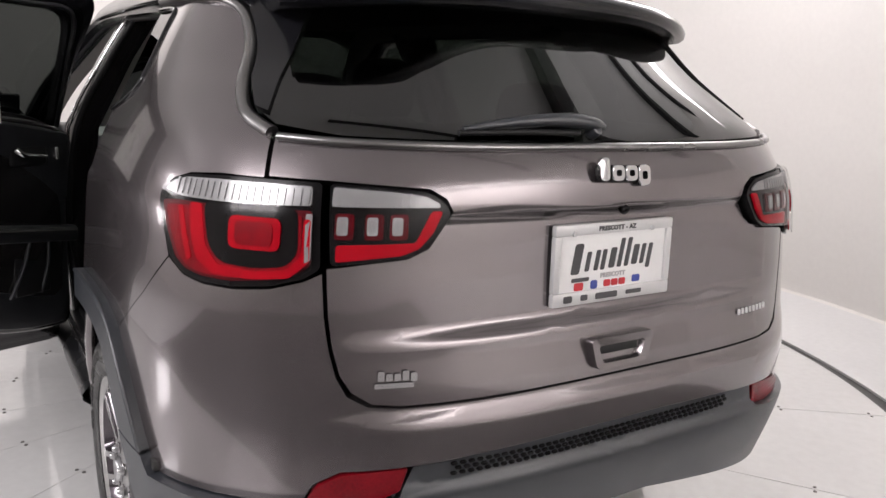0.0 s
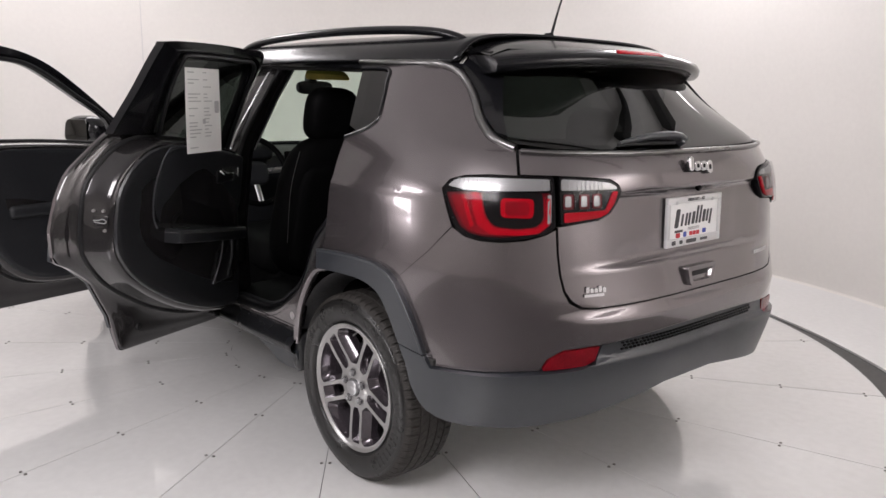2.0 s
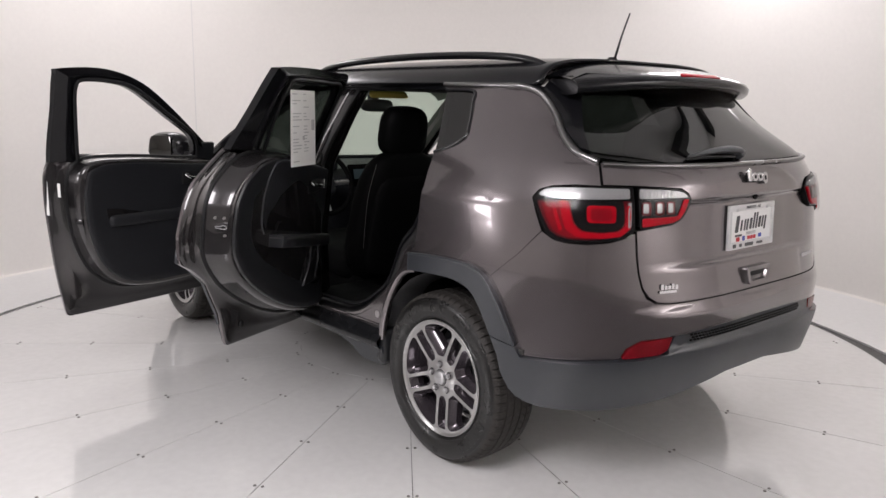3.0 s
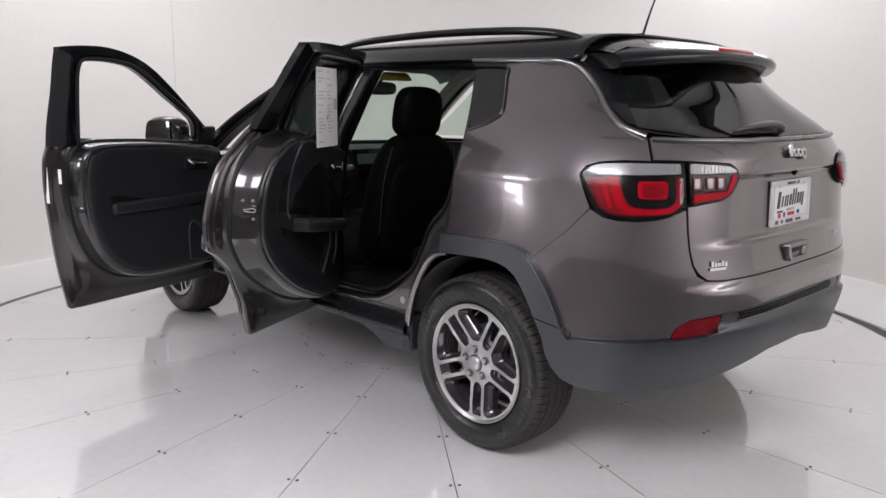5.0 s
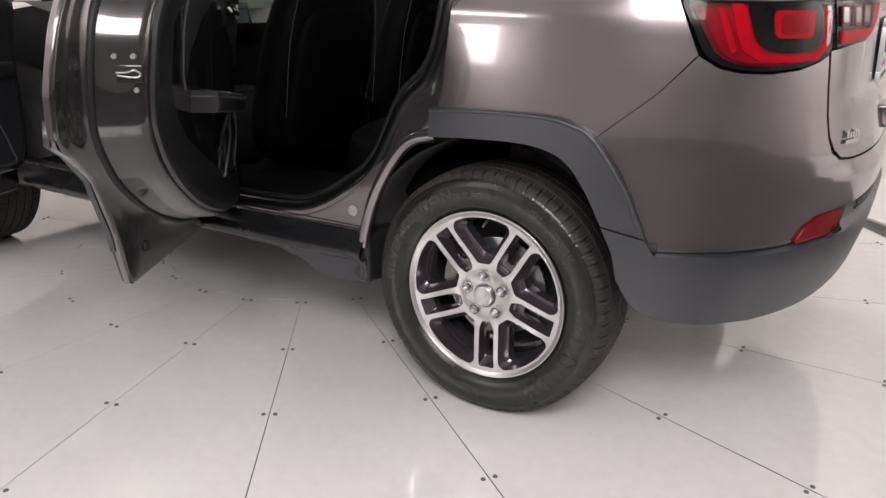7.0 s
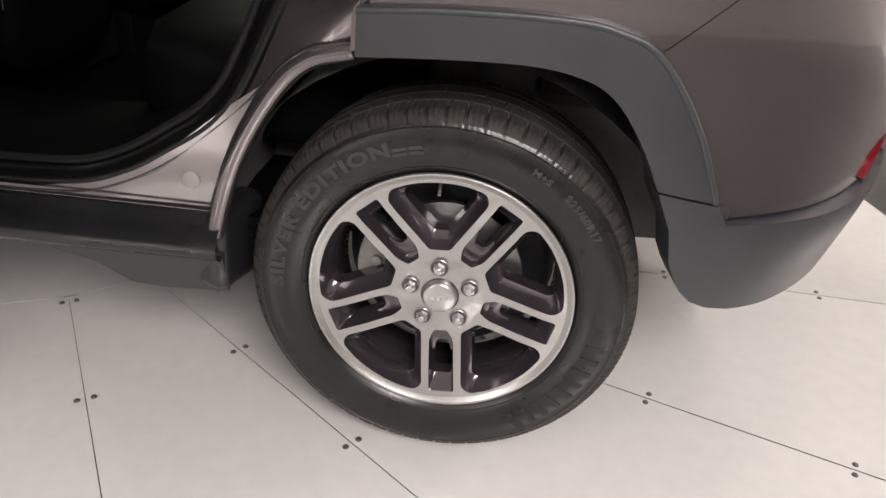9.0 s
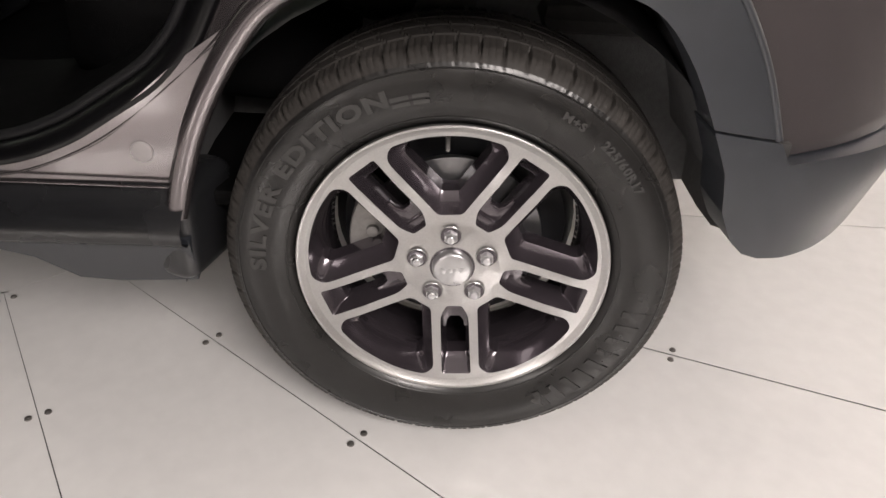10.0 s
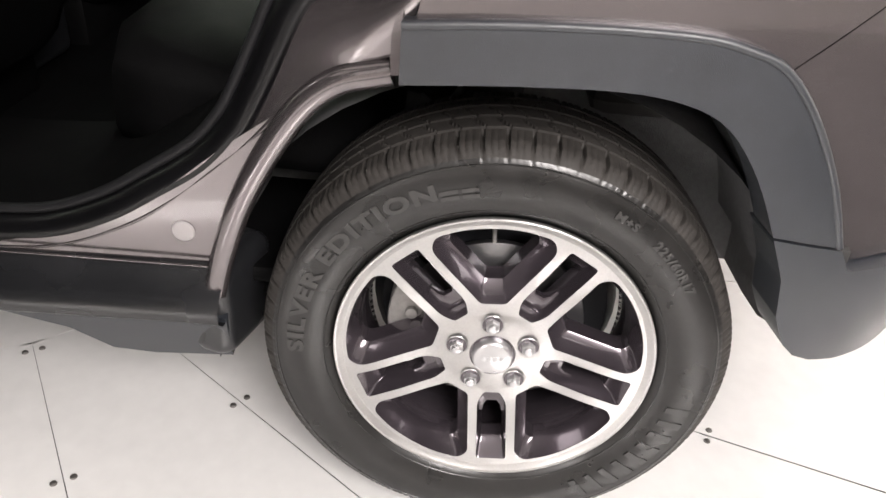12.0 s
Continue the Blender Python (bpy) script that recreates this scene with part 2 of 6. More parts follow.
def extrude_outline(bm, pts, depth, m=Matrix(), bevel=0.0, seg=2):
    """A flat outline in the plane x, y of m, made into a slab of that depth along z, with bevelled rims."""
    vs = [bm.verts.new(m @ Vector((x, y, 0))) for x, y in pts]
    f = bm.faces.new(vs)
    ext = bmesh.ops.extrude_face_region(bm, geom=[f])
    top = [v for v in ext["geom"] if isinstance(v, bmesh.types.BMVert)]
    bmesh.ops.translate(bm, verts=top, vec=m.to_3x3() @ Vector((0, 0, depth)))
    if bevel:
        ts = set(top)
        rim = [e for e in {e for v in top for e in v.link_edges} if e.verts[0] in ts and e.verts[1] in ts]
        bmesh.ops.bevel(bm, geom=rim, offset=bevel, segments=seg, affect="EDGES", profile=0.5)
    return bm


# ---- the car's skin: half width, tail and corner by height ----
SKIN_Z = (0.20, 0.35, 0.50, 0.62, 0.75, 0.85, 1.0, 1.10, 1.17, 1.236, 1.30, 1.36, 1.47, 1.56, 1.62)
SKIN_A = (0.82, 0.865, 0.885, 0.89, 0.888, 0.885, 0.87, 0.855, 0.83, 0.80, 0.765, 0.73, 0.665, 0.605, 0.55)
SKIN_B = (0.72, 0.785, 0.812, 0.826, 0.830, 0.815, 0.805, 0.80, 0.785, 0.745, 0.655, 0.57, 0.455, 0.37, 0.31)
SKIN_N = (3.0, 3.0, 3.0, 3.0, 3.1, 3.2, 3.2, 3.1, 3.0, 2.9, 2.7, 2.5, 2.4, 2.4, 2.4)
PI = math.pi


def hermite(z, T):
    Z, T = np.array(SKIN_Z), np.array(T)
    m = np.gradient(T, Z)
    z = np.clip(z, Z[0], Z[-1])
    k = np.clip(np.searchsorted(Z, z) - 1, 0, len(Z) - 2)
    h = Z[k + 1] - Z[k]
    s = (z - Z[k]) / h
    return (2 * s**3 - 3 * s**2 + 1) * T[k] + (s**3 - 2 * s**2 + s) * h * m[k] + (-2 * s**3 + 3 * s**2) * T[k + 1] + (s**3 - s**2) * h * m[k + 1]


FINE_Z = np.linspace(SKIN_Z[0], SKIN_Z[-1], 600)
FINE = [hermite(FINE_Z, T) for T in (SKIN_A, SKIN_B, SKIN_N)]
GLASS_Z = np.linspace(1.236, 1.56, 40)
GLASS_B = 0.745 - 1.02 * (GLASS_Z - 1.236) + 0.10 * (GLASS_Z - 1.236) ** 2 - hermite(GLASS_Z, SKIN_B)      # the rear window stands straighter than the corners


def half_width(z):
    return float(np.interp(z, FINE_Z, FINE[0]))


def skin(p, z, off=0.0):
    """A point of the skin: p runs from the left flank (p > 0, ahead of the rear axle) round the tail (p = -pi / 2) to the right flank."""
    a, b, n = (float(np.interp(z, FINE_Z, F)) for F in FINE)
    w = max(0.0, min(1.0, (min(-p, PI + p) - 0.64) / 0.75))
    a, b = a + off, b + off + float(np.interp(z, GLASS_Z, GLASS_B)) * w * w * (3 - 2 * w)
    t = max(0.0, min(1.0, (-p - PI / 2) / 0.35))
    n += (0.70 + 0.35 * max(0.0, min(1.0, (0.80 - z) / 0.1))) * t * t * (3 - 2 * t)      # the right rear corner is squarer
    if p >= 0:
        return Vector((-a, 0.87 * p, z))
    if p <= -PI:
        return Vector((a, 0.87 * (-PI - p), z))
    c, s = math.cos(p), math.sin(-p)
    r = ((abs(c) / a) ** n + (abs(s) / b) ** n) ** (-1 / n)
    return Vector((-r * c, -r * s, z))


def skin_normal(p, z, f):
    e = 0.004
    du = skin(p - e, z, f(p - e, z)) - skin(p + e, z, f(p + e, z))
    dv = skin(p, z + e, f(p, z + e)) - skin(p, z - e, f(p, z - e))
    return du.cross(dv).normalized()


def panel(name, poly, mat, parent=None, label="", off=0.0, depth=0.02, step=0.035, lip=0.003, matrix=None):
    """A sheet that lies on the skin within an outline in (p, z), with a rolled rim turned inwards. off: metres proud, or a function of p, z."""
    f = off if callable(off) else (lambda p, z: off)
    bm = bmesh.new()
    bm.faces.new([bm.verts.new((p, z, 0)) for p, z in poly])
    bm.normal_update()
    bmesh.ops.triangulate(bm, faces=bm.faces[:], ngon_method="EAR_CLIP")
    P, Z = [p for p, z in poly], [z for p, z in poly]
    for axis, lo, hi in ((0, min(P), max(P)), (1, min(Z), max(Z))):
        k = math.ceil(lo / step)
        while k * step < hi:
            co, no = [0, 0, 0], [0, 0, 0]
            co[axis], no[axis] = k * step, 1
            bmesh.ops.bisect_plane(bm, geom=bm.verts[:] + bm.edges[:] + bm.faces[:], plane_co=co, plane_no=no, dist=1e-6)
            k += 1
    bm.verts.index_update()
    uv = [(v.co.x, v.co.y) for v in bm.verts]
    base = [skin(p, z, f(p, z)) for p, z in uv]
    nor = [skin_normal(p, z, f) for p, z in uv]
    verts, faces = list(base), []
    area = 0
    for fa in bm.faces:
        idx = [v.index for v in fa.verts]
        a, b, c = (base[i] for i in idx[:3])
        if (b - a).cross(c - a).dot(nor[idx[0]]) < 0:
            idx.reverse()
        faces.append(idx)
    rim = [e for e in bm.edges if len(e.link_faces) == 1]
    ring = {}
    for e in rim:
        ids = []
        for v in e.verts:
            i = v.index
            if i not in ring:
                ring[i] = [len(verts) + k for k in range(3)]
                out = base[i]
                verts += [out, out - nor[i] * lip, out - nor[i] * depth]
            ids.append(ring[i])
        a, b = ids
        faces += [(a[0], b[0], b[1], a[1]), (a[1], b[1], b[2], a[2])]
    bm.free()
    if matrix is not None:
        verts = [matrix @ v for v in verts]
        rot = matrix.to_3x3()
        nor = [rot @ n for n in nor]
    normals = {i: tuple(n) for i, n in enumerate(nor)}
    return mesh_object(name, verts, faces, mat, parent, label, normals)


def mirrored(poly):
    return [(-PI - p, z) for p, z in reversed(poly)]


def across(left):
    """A left half outline given from the middle of its lower edge, round its left end to the middle of its upper edge, made whole."""
    return list(left) + mirrored(left)


def smooth_path(pts, n=5):
    P = [Vector(p) for p in pts]
    out = []
    for i in range(len(P) - 1):
        a, b, c, d = P[max(i - 1, 0)], P[i], P[i + 1], P[min(i + 2, len(P) - 1)]
        for j in range(n):
            t = j / n
            out.append(0.5 * (2 * b + (c - a) * t + (2 * a - 5 * b + 4 * c - d) * t * t + (3 * b - a - 3 * c + d) * t ** 3))
    return out + [P[-1]]


def empty(name, parent=None, m=None):
    ob = new(name)
    if parent:
        ob.parent = parent
    if m is not None:
        ob.matrix_basis = m
    return ob

# ---- the setting: floor, turntable, curved wall, room ----


def disc_sector(r0, r1, a0, a1, z0, z1, n=10):
    verts, faces = [], []
    for z in (z0, z1):
        for i in range(n + 1):
            w = a0 + (a1 - a0) * i / n
            for r in (r0, r1):
                verts.append((CX + r * math.cos(w), CY + r * math.sin(w), z))
    k = 2 * (n + 1)
    for i in range(n):
        a = 2 * i
        faces += [(k + a, k + a + 1, k + a + 3, k + a + 2), (a, a + 1, k + a + 1, k + a)[::-1], (a + 1, a + 3, k + a + 3, k + a + 1)[::-1], (a, a + 2, k + a + 2, k + a)]
    faces += [(0, 1, k + 1, k), (k - 2, k - 1, 2 * k - 1, 2 * k - 2)[::-1]]
    return verts, faces


TABLE_R, RING_W = 2.745, 0.055
floor_bm = bmesh.new()
bmesh.ops.create_cone(floor_bm, cap_ends=True, segments=96, radius1=12.0, radius2=12.0, depth=0.02, matrix=pose(CX, CY, -0.022))
tagged(part("turntable_pit", floor_bm, M_GAP), "dark grey floor round and behind the turntable", "floor", kind="structure")
N_SEG = 96
verts, faces = [], []
for i in range(N_SEG):
    w = 2 * PI * i / N_SEG
    c, s = math.cos(w), math.sin(w)
    r = 9.0 / max(abs(c), abs(s))
    deg = math.degrees(w)
    behind = max(0.0, 70 - abs(deg - 270)) if deg > 270 else 70 * min(1.0, max(0.0, (deg - 178) / 14))      # the white floor ends on the open side
    inner = min(8.5, TABLE_R + RING_W + 1.32e-4 * behind ** 2 + 0.0045 * max(0.0, behind - 33) ** 2)
    verts += [(CX + inner * c, CY + inner * s, 0.0), (CX + r * c, CY + r * s, 0.0), (CX + inner * c, CY + inner * s, -0.02)]
for i in range(N_SEG):
    a, b = 3 * i, 3 * ((i + 1) % N_SEG)
    faces += [(a, a + 1, b + 1, b), (a + 2, a, b, b + 2)]
tagged(mesh_object("floor", verts, faces, M_OUTER_FLOOR, smooth=False), "glossy white painted studio floor", "floor", kind="structure")

# curved white backdrop wall, open towards the camera, rounded into the floor
prof = [(WALL_R - 0.05, 0.0), (WALL_R - 0.012, 0.008), (WALL_R, 0.05), (WALL_R, ROOM_H)]
verts, faces = [], []
A0, A1, NW = radians(-48), radians(121), 80
ring = prof + [(WALL_R + 0.12, ROOM_H), (WALL_R + 0.12, 0.0)]
for i in range(NW + 1):
    w = A0 + (A1 - A0) * i / NW
    for r, z in ring:
        verts.append((CX + r * math.cos(w), CY + r * math.sin(w), z))
k = len(ring)
for i in range(NW):
    for j in range(k - 1):
        a = i * k + j
        faces.append((a, a + k, a + k + 1, a + 1))
faces += [tuple(range(k)), tuple(range(NW * k, NW * k + k))[::-1]]
wall = mesh_object("wall_cyclorama", verts, faces, M_WHITE_WALL)
wall.data.set_sharp_from_angle(angle=radians(50))
tagged(wall, "curved seamless white studio wall rounded into the floor", "wall", kind="structure")


joint = part("wall_joint", box(bmesh.new(), (0.007, 0.004, ROOM_H - 0.06), Matrix(), 0.0015), M_JOINT)
joint.matrix_basis = pose(CX + (WALL_R - 0.001) * math.cos(radians(85.8)), CY + (WALL_R - 0.001) * math.sin(radians(85.8)), ROOM_H / 2 + 0.03, 0, 0, -4.2)
tagged(joint, "thin joint strip in the white wall", "trim", kind="structure")


def wall_slab(name, size, at, mat, label):
    ob = part(name, box(bmesh.new(), size), mat)
    ob.matrix_basis = pose(*at)
    return tagged(ob, label, name.split("_")[0], kind="structure")


wall_slab("wall_west", (0.2, 18, ROOM_H), (-7.0, 0, ROOM_H / 2), M_WHITE_WALL, "plain white painted room wall")
wall_slab("wall_east", (0.2, 18, ROOM_H), (7.0, 0, ROOM_H / 2), M_WHITE_WALL, "plain white painted room wall")
wall_slab("wall_south", (13.8, 0.2, ROOM_H), (0, -6.5, ROOM_H / 2), M_WHITE_WALL, "plain white painted room wall")
wall_slab("wall_north", (13.8, 0.2, ROOM_H), (0, 7.5, ROOM_H / 2), M_WHITE_WALL, "plain white painted room wall")
wall_slab("ceiling", (14.2, 15, 0.15), (0, 0.5, ROOM_H + 0.08), M_CEILING, "white painted studio ceiling")
for i in range(6):
    ob = part("beam", box(bmesh.new(), (4.6, 0.11, 0.16), Matrix(), 0.01), M_BEAM)
    ob.matrix_basis = pose(0.15 + 0.95 * i, -2.0 + 0.42 * i, ROOM_H - 0.08, 0, 0, -42)
    tagged(ob, "dark steel ceiling beam", "beam", "ceiling beams", "structure")


def smooth01(t):
    t = max(0.0, min(1.0, t))
    return t * t * (3 - 2 * t)


def on_skin(path, off):
    return [skin(p, z, off) for p, z in path]


# ---- the car ----
car = tagged(empty("car"), "dark grey compact SUV, black roof, two doors standing open", "car")

QUARTER = [(0.150, 0.828), (0.135, 0.894), (0.130, 0.98), (0.122, 1.087), (0.124, 1.16), (0.124, 1.228), (0.03, 1.254), (-0.035, 1.280), (-0.052, 1.315),
           (0.042, 1.470), (0.24, 1.478), (0.246, 1.496), (0.05, 1.489), (-0.311, 1.483), (-0.429, 1.452), (-0.518, 1.383), (-0.582, 1.307), (-0.652, 1.257), (-0.724, 1.233),
           (-0.735, 1.157), (-0.640, 1.158), (-0.560, 1.152), (-0.510, 1.138), (-0.485, 1.110), (-0.505, 1.06), (-0.532, 1.0), (-0.450, 0.9155), (-0.321, 0.8125),
           (-0.290, 0.820), (-0.25, 0.832), (-0.10, 0.840), (0.03, 0.836)]
CREASE_Z = 1.100


def quarter_shape(p, z):
    """A soft shoulder crease along the flank, fading out towards the lamp and below."""
    q = p if p > -PI / 2 else -PI - p
    along = 1 - smooth01((-0.15 - q) / 0.30)
    return 0.006 * along * smooth01((CREASE_Z - z) / 0.020) * (1 - smooth01((CREASE_Z - 0.03 - z) / 0.20))


panel("rear_quarter_panel", QUARTER, M_PAINT, car, "dark grey metallic rear quarter panel", off=quarter_shape, depth=0.03, step=0.02)
panel("rear_quarter_panel", mirrored(QUARTER), M_PAINT, car, off=quarter_shape, depth=0.03)

BUMPER = [(-1.4, 0.676), (-1.2, 0.671), (-1.037, 0.662), (-0.905, 0.652), (-0.852, 0.624), (-0.830, 0.587), (-0.648, 0.568), (-0.462, 0.553),
          (-0.402, 0.668), (-0.342, 0.758), (-0.322, 0.811), (-0.45, 0.9135), (-0.534, 0.997),
          (-0.580, 0.972), (-0.630, 0.963), (-0.70, 0.962), (-0.77, 0.969), (-0.83, 0.985), (-0.862, 1.0),
          (-0.868, 0.926), (-0.878, 0.866), (-0.893, 0.816), (-0.915, 0.780), (-0.955, 0.760), (-1.02, 0.755), (-1.218, 0.755), (-1.4, 0.755)]


def lowered(poly):
    """Sinks the bumper's features along its rear face."""
    return [(p, z - 0.018 * smooth01((-p - 0.5) / 0.3) * smooth01((0.75 - z) / 0.07)) for p, z in poly]


BUMPER = lowered(BUMPER)


def bumper_shape(p, z):
    """The bumper's ledge under the tailgate."""
    side = 1 - smooth01((abs(p + PI / 2) - 0.50) / 0.25)
    return 0.014 * side * smooth01((0.752 - z) / 0.030)


panel("bumper", across(BUMPER), M_PAINT, car, "dark grey painted upper rear bumper", off=bumper_shape, depth=0.03, step=0.022)
LOWER = [(-1.4, 0.470), (-1.2, 0.446), (-0.95, 0.411), (-0.75, 0.390), (-0.62, 0.380), (-0.54, 0.379), (-0.49, 0.387), (-0.455, 0.402), (-0.430, 0.424), (-0.411, 0.452), (-0.395, 0.48), (-0.379, 0.543), (-0.348, 0.604),
         (-0.452, 0.584), (-0.475, 0.550), (-0.648, 0.562), (-0.832, 0.581), (-0.95, 0.586), (-1.02, 0.600), (-1.045, 0.656), (-1.2, 0.665), (-1.4, 0.670)]


def valance_shape(p, z):
    """Flush with the arch flare at the bumper's ends, drawn in along the bottom edge."""
    x = abs(p + PI / 2)
    ledge = 0.016 * smooth01((0.600 - z) / 0.022) * smooth01((z - 0.36) / 0.20) * (1 - smooth01((x - 0.85) / 0.2))
    return 0.006 + 0.014 * smooth01((x - 0.80) / 0.25) + ledge


panel("lower_bumper", across(lowered(LOWER)), M_CLADDING, car, "black grained plastic lower bumper", off=valance_shape, depth=0.07, lip=0.01, step=0.022)
REFLECTOR = [(-0.838, 0.588), (-0.860, 0.622), (-0.907, 0.647), (-1.035, 0.656), (-1.020, 0.608), (-0.985, 0.594)]
REFLECTOR = lowered(REFLECTOR)
for poly in (REFLECTOR, mirrored(REFLECTOR)):
    panel("bumper_reflector", rounded(poly, 0.006, 3), M_REFLECTOR, car, "red plastic bumper reflector", off=0.008, depth=0.02)
FLARE = [(0.164, 0.838), (0.032, 0.847), (-0.1, 0.851), (-0.198, 0.849), (-0.251, 0.840), (-0.302, 0.821), (-0.35, 0.771), (-0.403, 0.689), (-0.452, 0.588),
         (-0.346, 0.608), (-0.302, 0.686), (-0.252, 0.745), (-0.196, 0.771), (-0.113, 0.781), (0.024, 0.777), (0.165, 0.768)]
FLARE = [(v.x, v.y) for v in smooth_path([(p, z, 0) for p, z in FLARE[:9]], 4) + smooth_path([(p, z, 0) for p, z in FLARE[9:]], 4)]
FLARE_EDGE = [(0.164, 0.834), (0.032, 0.843), (-0.1, 0.847), (-0.198, 0.845), (-0.249, 0.836), (-0.298, 0.818), (-0.346, 0.769), (-0.399, 0.688), (-0.446, 0.590)]
for path in (FLARE_EDGE, mirrored(FLARE_EDGE)):
    tube("flare_bead", on_skin(path, 0.018), 0.0055, M_CLADDING, car, "rounded bead along the arch flare")
for poly in (FLARE, mirrored(FLARE)):
    panel("wheel_arch_flare", poly, M_CLADDING, car, "black grained plastic wheel arch flare", off=0.02, depth=0.055, lip=0.006)

GATE = [(-1.4, 0.760), (-1.218, 0.760), (-1.02, 0.760), (-0.961, 0.766), (-0.925, 0.787), (-0.901, 0.818), (-0.886, 0.866), (-0.876, 0.926), (-0.870, 1.008),
        (-0.943, 1.017), (-1.017, 1.023), (-1.060, 1.040), (-1.092, 1.080), (-1.108, 1.108), (-1.094, 1.130), (-1.06, 1.147), (-0.99, 1.152), (-0.862, 1.158), (-0.745, 1.160),
        (-0.735, 1.229), (-0.80, 1.226), (-0.869, 1.222), (-1.05, 1.219), (-1.241, 1.218), (-1.4, 1.218)]


def gate_shape(p, z):
    """The tailgate's pocket for the number plate, under a crease."""
    x = abs(p + PI / 2)
    side = 1 - smooth01((x - 0.34) / 0.36)
    return -0.024 * side * smooth01((1.108 - z) / 0.022) * smooth01((z - 0.868) / 0.030)


panel("tailgate", across(GATE), M_PAINT, car, "dark grey metallic tailgate", off=gate_shape, depth=0.03, step=0.022)
REAR_GLASS = [(-1.4, 1.228), (-1.241, 1.228), (-0.869, 1.232), (-0.72, 1.246), (-0.66, 1.268), (-0.60, 1.318), (-0.53, 1.392), (-0.44, 1.462), (-0.50, 1.505), (-0.9, 1.520), (-1.4, 1.525)]
panel("rear_window", across(REAR_GLASS), M_PRIVACY, car, "dark privacy glass rear window", off=-0.004, depth=0.006)
Q_GLASS = [(0.120, 1.238), (0.03, 1.264), (-0.030, 1.288), (-0.042, 1.318), (0.045, 1.462), (0.232, 1.470)]
for poly in (Q_GLASS, mirrored(Q_GLASS)):
    panel("quarter_window", rounded(poly, 0.012, 3), M_PRIVACY, car, "dark privacy glass quarter window", off=-0.004, depth=0.006)

# trim mouldings on the skin


MOULD = [(0.26, 1.497), (0.05, 1.491), (-0.20, 1.488), (-0.311, 1.483), (-0.42, 1.455), (-0.512, 1.388), (-0.576, 1.312), (-0.640, 1.262), (-0.724, 1.232)]
for path, off in ((MOULD, 0.001), (mirrored(MOULD), -0.007)):
    tube("window_moulding", on_skin(path, off), 0.015, M_MOULD, car, "bright metal window moulding", flat=0.8)
STRIP = [(-0.742, 1.226), (-0.869, 1.222), (-1.05, 1.220), (-1.241, 1.219), (-PI / 2, 1.219)]
tube("tailgate_moulding", on_skin(STRIP + mirrored(STRIP[:-1]), 0.004), 0.010, M_MOULD, car, "bright metal moulding under the rear window", flat=0.8)

# tail lamps: a black housing on the skin, with lens pieces on it
LAMP_OUT = [(-0.488, 1.108), (-0.512, 1.136), (-0.562, 1.150), (-0.64, 1.155), (-0.74, 1.156), (-0.853, 1.155), (-0.861, 1.010), (-0.832, 0.991), (-0.77, 0.976), (-0.70, 0.969), (-0.63, 0.970), (-0.582, 0.979), (-0.547, 1.0), (-0.512, 1.06)]
LAMP_IN = [(-0.868, 1.155), (-0.99, 1.149), (-1.056, 1.142), (-1.088, 1.126), (-1.103, 1.107), (-1.086, 1.08), (-1.055, 1.045), (-1.017, 1.028), (-0.943, 1.022), (-0.878, 1.015)]
OUT_CLEAR = [(-0.505, 1.120), (-0.525, 1.138), (-0.565, 1.147), (-0.64, 1.150), (-0.74, 1.150), (-0.846, 1.149), (-0.848, 1.116), (-0.70, 1.112), (-0.56, 1.112)]
OUT_RED = [(-0.502, 1.104), (-0.560, 1.109), (-0.70, 1.109), (-0.850, 1.112), (-0.853, 1.016), (-0.828, 0.998), (-0.77, 0.984), (-0.70, 0.977), (-0.632, 0.978), (-0.590, 0.986), (-0.560, 1.004), (-0.524, 1.060)]
OUT_BEZEL = [(-0.625, 1.111), (-0.818, 1.111), (-0.822, 1.035), (-0.800, 1.012), (-0.740, 1.006), (-0.675, 1.010), (-0.648, 1.035)]
OUT_SQUARE = [(-0.688, 1.094), (-0.790, 1.094), (-0.790, 1.038), (-0.692, 1.038)]
OUT_GUIDE = [(-0.592, 1.106), (-0.622, 1.106), (-0.642, 1.036), (-0.670, 1.006), (-0.740, 1.001), (-0.803, 1.007), (-0.828, 1.032), (-0.829, 1.095), (-0.842, 1.095), (-0.843, 1.022), (-0.808, 0.993), (-0.74, 0.987), (-0.662, 0.989), (-0.622, 1.010), (-0.606, 1.05)]
OUT_STRIPE = [(-0.562, 1.098), (-0.575, 1.098), (-0.610, 1.010), (-0.598, 1.004)]
IN_CLEAR = [(-0.876, 1.149), (-0.99, 1.143), (-1.052, 1.136), (-1.078, 1.124), (-1.080, 1.117), (-0.876, 1.117)]
IN_RED = [(-0.884, 1.052), (-1.035, 1.056), (-1.066, 1.113), (-1.088, 1.112), (-1.070, 1.075), (-1.042, 1.046), (-1.008, 1.034), (-0.943, 1.028), (-0.884, 1.022)]


def inset_lens(poly, f=0.955):
    cx, cz = sum(p for p, z in poly) / len(poly), sum(z for p, z in poly) / len(poly)
    return [(cx + (p - cx) * f, cz + (z - cz) * f) for p, z in poly]


